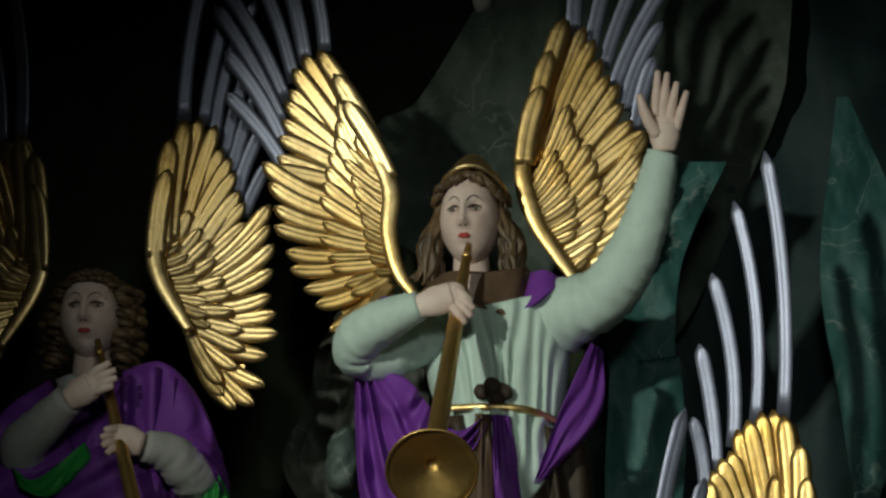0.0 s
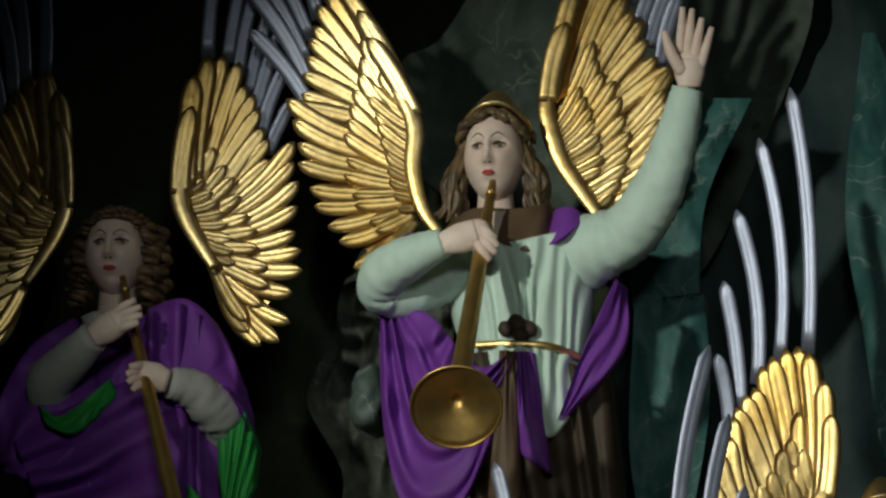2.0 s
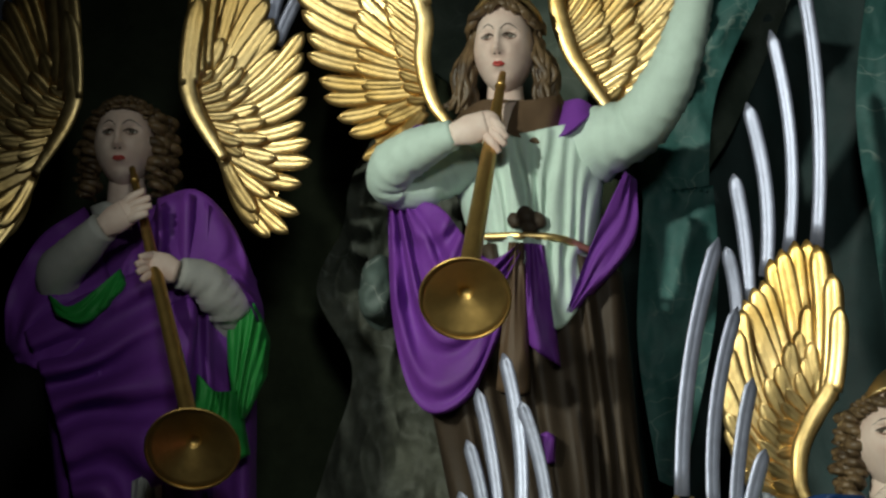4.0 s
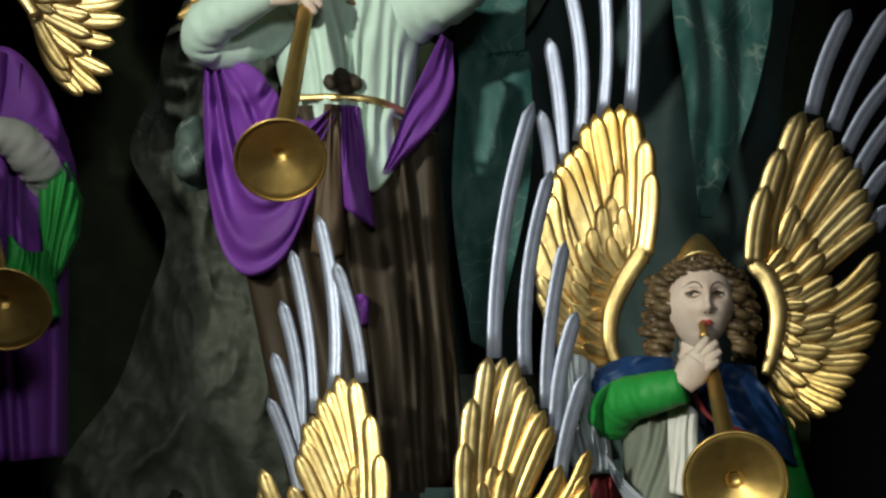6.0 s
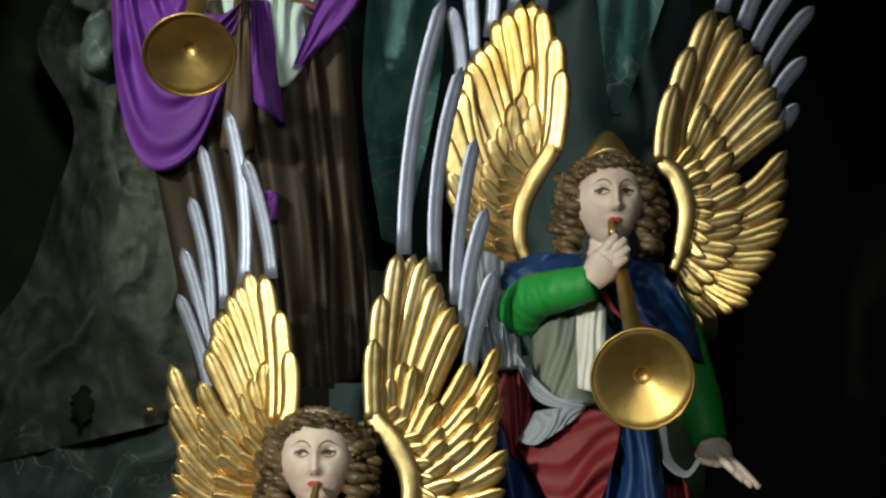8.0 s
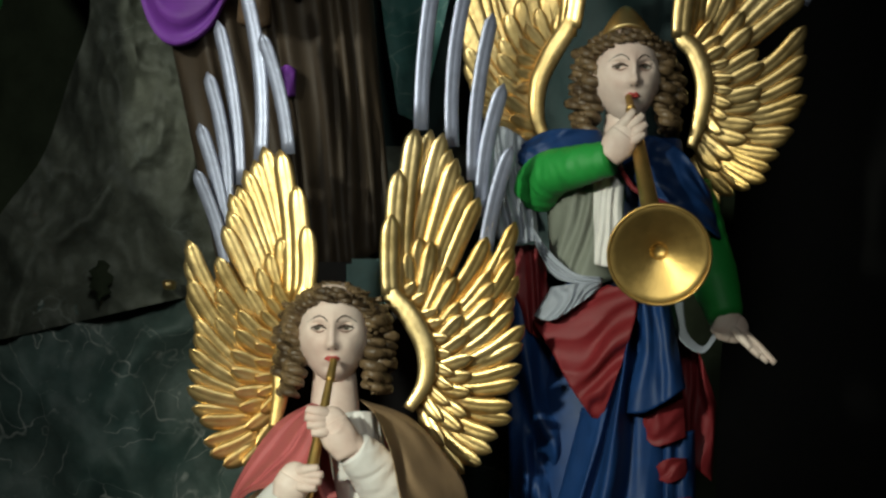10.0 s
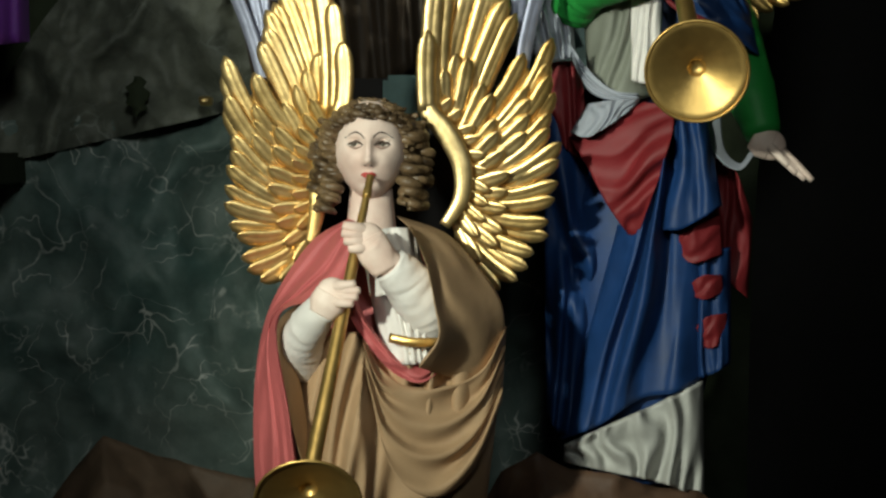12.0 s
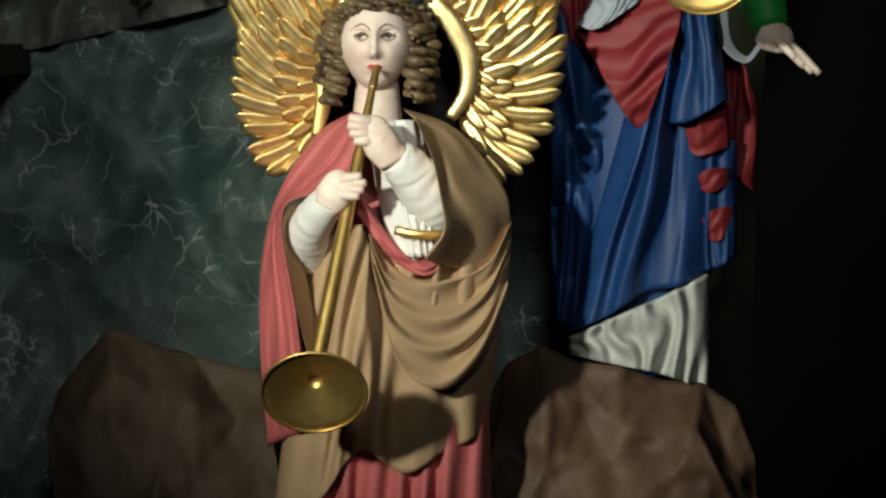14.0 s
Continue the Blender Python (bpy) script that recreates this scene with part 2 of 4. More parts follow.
def box(name, x0, x1, y0, y1, z0, z1, mat, label, category, kind="structure"):
    bm = bmesh.new()
    bmesh.ops.create_cube(bm, size=1)
    for v in bm.verts:
        v.co = Vector(((x0 + x1) / 2 + v.co.x * (x1 - x0), (y0 + y1) / 2 + v.co.y * (y1 - y0), (z0 + z1) / 2 + v.co.z * (z1 - z0)))
    bmesh.ops.bevel(bm, geom=bm.edges[:], offset=min(0.01, (z1 - z0) / 4), segments=2, affect="EDGES")
    me = bpy.data.meshes.new(name)
    bm.to_mesh(me)
    bm.free()
    me.materials.append(mat)
    return tagged(new(name, me), label, category, kind=kind)


# room added to enclose the stage; floor, ceiling and side walls stay unseen
box("floor", -4.2, 4.2, -3.2, 6.2, -0.1, 0.0, STONE, "unseen floor of the added room, coloured near black", "floor")
box("ceiling", -4.2, 4.2, -3.2, 6.2, 5.0, 5.1, STONE, "unseen ceiling of the added room, coloured near black", "ceiling")
box("wall_west", -4.2, -4.1, -3.2, 6.2, 0.0, 5.0, STONE, "unseen side wall of the added room, coloured near black", "wall")
box("wall_east", 4.1, 4.2, -3.2, 6.2, 0.0, 5.0, STONE, "unseen side wall of the added room, coloured near black", "wall")
box("wall_south", -4.1, 4.1, -3.2, -3.1, 0.0, 5.0, STONE, "unseen rear wall of the added room, coloured near black", "wall")
box("wall_north", -4.1, 4.1, 6.1, 6.2, 0.0, 5.0, STONE, "added wall behind the canvas backdrop, coloured near black", "wall")
sheet_canvas("backdrop", [(-1443, 2179), (-1226, 830), (-991, -164), (-989, -1266)], [(560, 2063), (560, 800), (480, -159), (470, -1249)], DARKCANVAS, "dark green painted canvas backdrop hanging in folds", 5.25, 0.05, 3, 70, 90)
sheet_canvas("veil_canvas", [(-171, 1902), (-348, 1594), (-456, 1417), (-531, 1364), (-499, 1152), (-86, 906)], [(281, 1878), (243, 1501), (223, 1390), (160, 1239), (54, 1007), (-36, 883)], VEIL, "grey-green painted canvas hung in a loose veil", 5.02, 0.06, 11, 70, 60, freq=4.0)
# this sheet gets its shadow from the darkened teal, not from the lamps
sheet_canvas("shaded_canvas", [(-210, 2207), (-113, 1269), (-134, 849), (-193, 439), (-192, 99)], [(381, 2172), (515, 1266), (477, 847), (430, 437), (365, 98)], TEALSHADE, "teal canvas behind the statues, shadow put into its colour", 5.1, 0.06, 21, 60, 50)
sheet_canvas("teal_canvas", [(-171, 1288), (-133, 1092), (-107, 900), (-107, 854), (-118, 627), (-85, 384)], [(119, 1277), (31, 1086), (13, 897), (21, 914), (23, 687), (-45, 363)], TEAL, "narrow teal painted canvas with pale flaked patches", 4.7, 0.03, 5, 80, 40, freq=5.0)
sheet_canvas("teal_canvas_point", [(326, 1395), (281, 1077), (299, 847), (326, 605)], [(347, 1395), (455, 1076), (439, 867), (347, 605)], TEAL, "teal painted canvas hanging to a point", 4.8, 0.03, 6, 50, 30, freq=5.0)
sheet_canvas("rock_canvas", [(-589, 1041), (-640, 936), (-653, 851), (-700, 731), (-633, 585), (-672, 437), (-717, 305), (-800, 190), (-949, -54)], [(-430, 922), (-428, 507), (-193, 338), (77, 320), (132, 194)], CANVAS, "crumpled canvas painted as grey-green veined rock", 4.95, 0.06, 8, 130, 120, freq=6.5)
sheet_canvas("lower_rock_canvas", [(-904, 40), (-950, -164), (-940, -877)], [(177, 120), (186, -462), (189, -869)], CANVAS2, "crumpled grey-green canvas painted with pale veins", 5.0, 0.06, 17, 110, 110, freq=4.0)


# ---- statues ----
LAYERS = {  # how each kind of feather lies: depth, rise of the tip toward the viewer, bend, relief, fullness at the root
    "silver": (0.055, 0.02, -0.04, 0.0035, 0.95), "long": (0.035, 0.012, -0.02, 0.0042, 0.9), "low": (0.032, 0.02, 0.08, 0.0045, 0.8),
    "cover": (0.02, 0.013, 0.035, 0.0045, 0.8), "scale": (0.01, 0.008, 0.05, 0.0045, 0.8), "lead": (0.008, 0.004, -0.03, 0.007, 0.95)}


def wing(b, y, side, arm, fans):
    """A carved wing: fans of feathers from a root curve to a tip curve, and the smooth arm. side: +1 for a wing that opens to the west."""
    for kind, count, width, roots, tips in fans:
        deep, rise, bend, lift, start = LAYERS[kind]
        count = count if kind in ("silver", "lead") else round(count * 1.25)
        rnd = random.Random(count * 31 + int(roots[0][0]))
        R, T = spline(roots, 101), spline(tips, 101)
        for i in range(count):
            s = i / (count - 1)
            inner = kind != "lead" and 0 < i < count - 1
            r = R[int(round(100 * s))]
            t = T[min(100, max(0, int(round(100 * s + (rnd.uniform(-1.5, 1.5) if inner else 0)))))]
            t = r + (t - r) * (1 + (rnd.uniform(-0.05, 0.03) if inner else 0))
            dep = y + deep + 0.004 * (i % 2) + rnd.uniform(-0.002, 0.002)
            if kind == "lead":
                dep = y + deep - 0.008 * i
            long = np.linalg.norm(t - r)
            b.blade(r, t, dep, dep - rise * rnd.uniform(0.6, 1.2), min(width * (0.95 if kind == "silver" else 1.15) * rnd.uniform(0.93, 1.07), long * 0.6), SILVER if kind == "silver" else GOLD,
                    (bend + rnd.uniform(-0.015, 0.015)) * side, 16, lift, 0.55, start, 0.0035 * side, 0.004)
    # the carved body behind the feathers
    _, _, _, roots, tips = next(f for f in fans if f[0] == "low")
    _, _, _, roots2, tips2 = next(f for f in fans if f[0] == "long")
    for rr, tt in ((roots, tips), (roots2, tips2)):
        R, T = spline(rr, 16), spline(tt, 16)
        b.grid([[at(*(r + (t - r) * q), y + 0.052 - 0.012 * q) for q in np.linspace(0, 0.72, 8)] for r, t in zip(R, T)], GOLD)
    P = [at(p[0], p[1], y - 0.008) for p in arm]
    b.tube(P, [0.01, 0.015, 0.018, 0.02, 0.018, 0.006], GOLD, 20, 36, 0.42)


def mirror(pts, axis, rise=0):
    return [(2 * axis - p[0], p[1] + rise) for p in pts]


def head(b, u, v, y, w=54, h=90, waves=False, seed=1, long=1.0, turn=0.0):
    """A carved and painted head: u, v is the middle of the face, w and h half its width and height in drawing units; turn: degrees to the west."""
    k = y / 4000
    c = at(u, v, y)
    W, H, D = w * k, h * k, w * k * 1.25
    swing = Matrix.Rotation(radians(-turn), 3, "Z")

    def bell(x, m, r):
        return math.exp(-((x - m) / r) ** 2)

    def shape(p):
        x, d, z = p.x / W, -p.y / D, p.z / H
        low = max(0.0, -z)
        x *= 1 + 0.05 * bell(z, -0.25, 0.3) - 0.2 * low ** 2.4
        front = max(0.0, d)
        d -= 0.06 * low * front
        nose = 0.3 * bell(x, 0, 0.12) * bell(z, -0.22, 0.1) + 0.2 * bell(x, 0, 0.085) * bell(z, 0.02, 0.22) + 0.12 * bell(abs(x), 0.14, 0.07) * bell(z, -0.26, 0.07)
        brow = 0.05 * bell(abs(x), 0.4, 0.25) * bell(z, 0.25, 0.08)
        eye = -0.25 * bell(abs(x), 0.4, 0.2) * bell(z, 0.11, 0.11)
        mouth = 0.09 * bell(x, 0, 0.22) * bell(z, -0.52, 0.1) - 0.05 * bell(x, 0, 0.3) * bell(z, -0.66, 0.05)
        chin = 0.13 * bell(x, 0, 0.25) * bell(z, -0.84, 0.12)
        cheek = 0.07 * bell(abs(x), 0.5, 0.25) * bell(z, -0.25, 0.2)
        d += front * (nose + brow + eye + mouth + chin + cheek)
        return Vector((x * W, -d * D, z * H))

    def face(p):
        return swing @ shape(p)

    b.ball(c, (W, D, H), SKIN, 72, 60, face)

    def on(x, z, out=0.0):
        d = math.sqrt(max(0.05, 1 - (x * x + z * z)))
        return c + swing @ (shape(Vector((x * W, -d * D, z * H))) - Vector((0, out, 0)))

    for s in (-1, 1):
        b.ball(on(0.4 * s, 0.09, -0.006), (0.25 * W, 0.0125, 0.1 * H), EYEW, 14, 8)
        b.ball(on(0.4 * s - 0.02, 0.105, 0.0025), (0.11 * W, 0.0065, 0.075 * H), IRIS, 12, 8)
        b.ball(on(0.4 * s, 0.15, -0.007), (0.26 * W, 0.0155, 0.055 * H), SKIN, 14, 8)
        b.tube([on(0.15 * s, 0.07, 0.002), on(0.27 * s, 0.125, 0.006), on(0.4 * s, 0.14, 0.0075), on(0.6 * s, 0.08, 0.002)], [0.0008, 0.0024, 0.0028, 0.001], BROW, 6, 12)
        b.tube([on(0.19 * s, 0.05, 0.001), on(0.37 * s, 0.01, 0.003), on(0.56 * s, 0.055, 0.001)], [0.0007, 0.0016, 0.0008], LIDLINE, 6, 9)
        b.tube([on(0.12 * s, 0.2, 0.001), on(0.22 * s, 0.285, 0.001), on(0.4 * s, 0.32, 0.001), on(0.7 * s, 0.2, 0.0)], [0.0008, 0.0014, 0.0013, 0.0004], BROW, 6, 12)
        b.ball(on(0.075 * s, -0.315, -0.0015), (0.05 * W, 0.004, 0.018 * H), BROW, 8, 6)
        b.ball(on(0.97 * s, -0.02, -0.04), (0.08 * W, 0.018, 0.16 * H), SKIN, 10, 8)
        for lip, r in ((-0.485, 0.0024), (-0.535, 0.003)):
            b.tube([on(0.0, lip, 0.001), on(0.1 * s, lip + 0.012, 0.0012), on(0.22 * s, -0.505, 0.0)], [r, r, 0.0008], LIP, 8, 9, 0.8)
    b.tube([c + Vector((0, 0.02, -0.7 * H)), c + Vector((0, 0.03, -1.75 * H))], [0.6 * W, 0.74 * W], SKIN, 18, 8)
    # hair: a cap, then rows of curls round the brow and down both sides
    rnd = random.Random(seed)
    b.ball(c + Vector((0, 0.32 * D, 0.18 * H)), (1.1 * W, 1.06 * D, 0.8 * H), HAIR, 40, 28, lambda p: p * (1 + 0.09 * noise.noise(p * 70) + 0.04 * noise.noise(p * 160)))
    for row in range(3):
        for i in range(15):
            a = math.pi * (0.03 + 0.94 * (i + 0.5 * (row % 2)) / 14.5)
            x, z = (1.0 + 0.05 * row) * math.cos(a), 0.36 + (0.34 + 0.11 * row) * math.sin(a)
            front = math.sqrt(max(0.0, 1 - x * x * 0.8 - z * z * 0.85))
            p = c + swing @ Vector((x * W, -front * D - 0.006 + 0.016 * row, z * H))
            if waves:
                s = 1 if math.cos(a) > 0 else -1
                lock(b, [p + Vector((-s * 0.2 * W, 0, 0.16 * H)), p + Vector((s * 0.1 * W, -0.004, 0.02 * H)), p + Vector((s * 0.3 * W, 0.012, -0.1 * H))], 0.1 * W, rnd)
            else:
                curl(b, p, 0.15 * W, 0.17 * H, rnd, 1.2)
    for s in (-1, 1):
        if waves:
            for i in range(22):
                q, near = (i % 11) / 10, i // 11
                x0, x1 = 0.88 + 0.32 * q, 1.0 + 0.62 * q
                y1 = (0.35 - 0.5 * near * math.sin(q * 3.14) + 0.2 * q) * D
                lock(b, [c + Vector((s * W * (x + 0.13 * math.sin(z * 7 + i * 1.7)), y1 - 0.02 * (z < 0), z * H)) for x, z in
                         ((x0 * 0.95, 0.5 - 0.1 * q), (x0 * 1.02, 0.15), (x1 * 0.95, -0.25), (x1 * 1.1, -0.62), (x1 * 1.08, -1.0), (x1 * 1.25, -1.38 + 0.3 * q - 0.12 * near))], 0.105 * W, rnd)
            continue
        for i in range(27):
            q, layer = (i % 9) / 8, i // 9
            z = 0.5 - 1.45 * long * q - 0.1 * rnd.random()
            x = s * (1.05 + 0.19 * layer * (0.55 + 0.45 * math.sin(q * 3.1)) + 0.07 * math.sin(i * 1.9) + 0.08 * max(0, -z))
            p = c + Vector((x * W, (0.0 + 0.25 * layer) * D - 0.02 + 0.012 * rnd.random(), z * H))
            curl(b, p, rnd.uniform(0.19, 0.26) * W, rnd.uniform(0.26, 0.42) * H, rnd, rnd.uniform(1.1, 1.7))


def lock(b, pts, r, rnd):
    q = [Vector(p) + Vector((rnd.uniform(-1, 1), rnd.uniform(-1, 1), rnd.uniform(-1, 1))) * 0.004 for p in pts]
    b.tube(q, [r * 0.5, r, r * 1.15, r * 1.0, r * 0.35], HAIR, 9, 26, 0.75, 0.1)


def curl(b, p, r, length, rnd, turns):
    ph = rnd.random() * 6.3
    lean = rnd.uniform(-0.3, 0.3)
    pts = []
    for i in range(9):
        s = i / 8
        a = ph + s * turns * 2 * math.pi
        pts.append(p + Vector((math.cos(a) * r + lean * s * length, math.sin(a) * r, -s * length + length * 0.4)))
    b.tube(pts, [r * 0.3, r * 0.6, r * 0.66, r * 0.6, r * 0.25], HAIR, 7, 22, 0.85)


def diadem(b, c, y, w, h):
    """A gilt cap, open below, that rises to a soft point over the brow."""
    o = at(*c, y + 0.012)
    lean = Matrix.Rotation(radians(-8), 3, "X")
    rows = [[o + lean @ Vector((math.cos(a) * w * (1 - q) ** 0.62, math.sin(a) * w * 1.15 * (1 - q) ** 0.62, h * (q ** 0.92 - 0.45 * abs(math.cos(a)) ** 2 * (1 - q))))
             for a in np.linspace(0, 2 * math.pi, 48, endpoint=False)] for q in np.linspace(0, 0.995, 14)]
    rim = [[p + (o - p) * 0.06 - Vector((0, 0, 0.004)) for p in rows[0]], [p - (o - p) * 0.04 - Vector((0, 0, 0.003)) for p in rows[0]], [p - (o - p) * 0.04 + Vector((0, 0, 0.005)) for p in rows[0]]]
    b.grid(rim + rows, GOLD, True)


def trumpet(mouth, bell, ym, yb, r, tilt, label, side=0.0, mat=BRASS, bore=1.0):
    """A long straight trumpet from the lips down to a wide flared bell; tilt and side turn the bell's mouth (degrees)."""
    b = Body()
    a, c = at(*mouth, ym), at(*bell, yb)
    d = (c - a).normalized()
    axis = (Matrix.Rotation(radians(side), 3, "Z") @ Matrix.Rotation(radians(tilt), 3, "X") @ Vector((0, -1, 0))).normalized()
    s = axis.cross(Vector((0, 0, 1))).normalized()
    up = s.cross(axis)
    c2 = c
    c = c - axis * 0.5 * r
    path = [a + (c - a) * t for t in np.linspace(0, 1, 24)]
    b.tube(path, [bore * q for q in (0.007, 0.0115, 0.0145, 0.0165, 0.018, 0.019, 0.02)], mat, 20, 40)
    pieces = [b.finish("tube", "", "")]
    b = Body()
    b.tube([a + d * 0.001, a + d * 0.012, a + d * 0.03, a + d * 0.042], [0.0068, 0.0066, 0.0075, 0.0115 * bore], mat, 20, 12)
    pieces.append(b.finish("mouthpiece", "", ""))
    b = Body()
    prof = [(0.0, 0.018), (0.2, 0.028), (0.45, 0.48 * r), (0.7, 0.74 * r), (0.9, 0.93 * r), (0.98, 1.0 * r), (1.0, r * 0.985), (0.9, 0.84 * r), (0.72, 0.6 * r), (0.53, 0.36 * r), (0.4, 0.19 * r), (0.37, 0.16 * r), (0.2, 0.15 * r), (0.2, 0.01 * r)]
    ring = [(s * math.cos(q) + up * math.sin(q)) for q in np.linspace(0, 2 * math.pi, 64, endpoint=False)]
    b.grid([[c2 + axis * (t - 1) * 0.55 * r + v * q for v in ring] for t, q in prof], mat, True)
    cup = b.finish("bell", "wide flared brass bell", "")
    pieces.append(cup)
    b = Body()
    roll = [(math.cos(q) * 0.0028, math.sin(q) * 0.0028) for q in np.linspace(0, 2 * math.pi, 9)]
    b.grid([[c2 + axis * h + v * (r + o) for v in ring] for o, h in roll], mat, True)
    rim = b.finish("rim", "", "")
    rim.parent = cup
    horn = tagged(new("trumpet"), label, "trumpet", "angels' trumpets")
    horn.location = c2
    for piece in pieces:
        piece.parent = horn
        piece.matrix_parent_inverse = Matrix.Translation(-c2)
    return horn


def hand(b, wrist, palm, tips, y, yt, r=0.0105, mat=None):
    """A palm from the wrist with one tapering tube a finger."""
    w, p = at(*wrist, y), at(*palm, y)
    b.tube([w, (w + p) / 2, p], [0.022, 0.031, 0.029], SKIN, 16, 12, 0.62)
    b.ball(p, (0.028, 0.016, 0.028), SKIN, 16, 10)
    mean = sum((at(*t, yt) for t in tips), Vector()) / len(tips)
    for i, t in enumerate(tips):
        e = at(*t, yt)
        base = p + (e - mean) * 0.7 + (mean - p) * 0.06 + Vector((0, (e.y - mean.y) * 0.2, 0))
        mid = (base + e) / 2 + Vector((0, -0.006, 0))
        b.tube([base, mid, e], [r, r * 0.92, r * 0.6], SKIN, 9, 10)


# statue on the upper ledge, mint robe and purple sash
b = Body()
Y = 4.45
wing(b, Y + 0.06, 1, [(-458, 1038), (-490, 1087), (-508, 1164), (-504, 1235), (-519, 1287), (-560, 1348)], [
    ("silver", 7, 32, [(-704, 1292), (-711, 1393), (-696, 1449), (-669, 1499), (-632, 1524)], [(-823, 1448), (-832, 1552), (-858, 1710), (-797, 1838), (-695, 1773)]),
    ("long", 7, 29, [(-529, 1230), (-538, 1247), (-551, 1281), (-547, 1308)], [(-733, 1293), (-721, 1348), (-707, 1449), (-680, 1508), (-643, 1527)]),
    ("low", 9, 29, [(-532, 1208), (-525, 1131), (-516, 1077), (-505, 1034)], [(-749, 1307), (-730, 1224), (-721, 1157), (-679, 1074), (-655, 1038), (-608, 970), (-536, 970)]),
    ("cover", 11, 27, [(-506, 1235), (-514, 1175), (-512, 1115), (-503, 1066)], [(-604, 1428), (-614, 1350), (-629, 1306), (-634, 1245), (-637, 1179), (-627, 1118), (-600, 1069), (-547, 1019)]),
    ("scale", 9, 22, [(-508, 1274), (-510, 1229), (-512, 1153), (-501, 1087)], [(-571, 1354), (-592, 1315), (-575, 1254), (-559, 1187), (-550, 1132), (-537, 1088)]),
    ("lead", 3, 34, [(-530, 1302), (-517, 1285), (-506, 1265)], [(-646, 1527), (-615, 1480), (-595, 1424)]),
])
wing(b, Y + 0.06, -1, [(-162, 1056), (-197, 1110), (-233, 1171), (-255, 1243), (-256, 1287), (-230, 1330)], [
    ("silver", 6, 32, [(-158, 1541), (-116, 1493), (-86, 1425), (-46, 1340)], [(-104, 1804), (-41, 1754), (20, 1636), (-6, 1489)]),
    ("long", 7, 29, [(-236, 1275), (-216, 1236), (-196, 1197)], [(-168, 1569), (-129, 1542), (-106, 1482), (-79, 1433), (-63, 1374), (-25, 1342)]),
    ("low", 8, 28, [(-196, 1170), (-183, 1131), (-169, 1099), (-151, 1066)], [(-25, 1339), (-35, 1268), (-55, 1219), (-58, 1165), (-78, 1126), (-120, 1086)]),
    ("cover", 9, 27, [(-239, 1248), (-224, 1176), (-197, 1121), (-172, 1077)], [(-168, 1400), (-154, 1344), (-128, 1313), (-104, 1243), (-102, 1194), (-117, 1146), (-140, 1103)]),
    ("scale", 6, 22, [(-242, 1231), (-227, 1176), (-207, 1132)], [(-194, 1312), (-169, 1251), (-154, 1196), (-160, 1152)]),
    ("lead", 3, 36, [(-236, 1295), (-247, 1291), (-254, 1284)], [(-173, 1573), (-198, 1519), (-218, 1439)]),
])
head(b, -356, 1180, Y, 54, 90, True, seed=2, turn=6)
b.tube([at(-341, 1034, Y + 0.02), at(-328, 822, Y), at(-285, 643, Y), at(-243, 298, Y), at(-242, 89, Y)], [0.1, 0.09, 0.13, 0.15, 0.13], DARKCLOTH, 24, 24, 0.5)
b.drape(dp([(-540, 757), (-419, 809), (-276, 808), (-144, 756)], Y), dp([(-402, 99), (-292, 79), (-192, 99), (-93, 158)], Y + 0.02), DARKCLOTH, 0, 0.105, 8, 0.026, drift=0.4, seed=1, n=30, w=70)
b.drape(dp([(-472, 1005), (-414, 1036), (-342, 1018), (-259, 1031), (-165, 1044)], Y), dp([(-425, 840), (-364, 829), (-271, 821), (-190, 803)], Y), MINT, 0, 0.105, 9, 0.009, drift=0.5, seed=2, n=26, w=70)
b.drape(dp([(-414, 833), (-327, 826), (-194, 801)], Y), dp([(-393, 765), (-326, 691), (-255, 659), (-204, 731)], Y), MINT, 0, 0.128, 6, 0.01, seed=3)
b.tube([at(-401, 827, Y - 0.105), at(-327, 828, Y - 0.125), at(-255, 821, Y - 0.115), at(-199, 797, Y - 0.07)], [0.007, 0.007], GOLD, 10, 20, 0.5)
b.drape(dp([(-521, 901), (-471, 881), (-429, 828), (-383, 785), (-327, 813)], Y - 0.07, Y - 0.12), dp([(-571, 891), (-562, 694), (-530, 549), (-481, 508), (-416, 548), (-362, 671), (-311, 807)], Y - 0.03, Y - 0.1), PURPLE, 0, 0.05, 3, 0.021, along=4.2, seed=4, n=40, w=60, rim=0.05)
b.drape(dp([(-324, 813), (-304, 813), (-283, 809)], Y - 0.125), dp([(-314, 629), (-286, 608), (-257, 590)], Y - 0.12), PURPLE, 0, 0.02, 2, 0.01, seed=5, w=24)
b.drape(dp([(-349, 816), (-337, 816), (-320, 814)], Y - 0.13), dp([(-372, 548), (-336, 537), (-311, 547)], Y - 0.12), BROWNCOLLAR, 0, 0.02, 2, 0.008, seed=5, w=24)
b.drape(dp([(-137, 943), (-193, 824), (-247, 682)], Y - 0.07, Y - 0.1), dp([(-116, 927), (-126, 813), (-240, 682)], Y - 0.02, Y - 0.1), PURPLE, 0, 0.03, 0, 0.008, along=2, seed=6, rim=0.05)
b.drape(dp([(-294, 466), (-281, 470), (-267, 463)], Y - 0.13), dp([(-291, 420), (-281, 415), (-268, 417)], Y - 0.13), PURPLE, 0, 0.015, 1, 0.004, w=16, n=10)
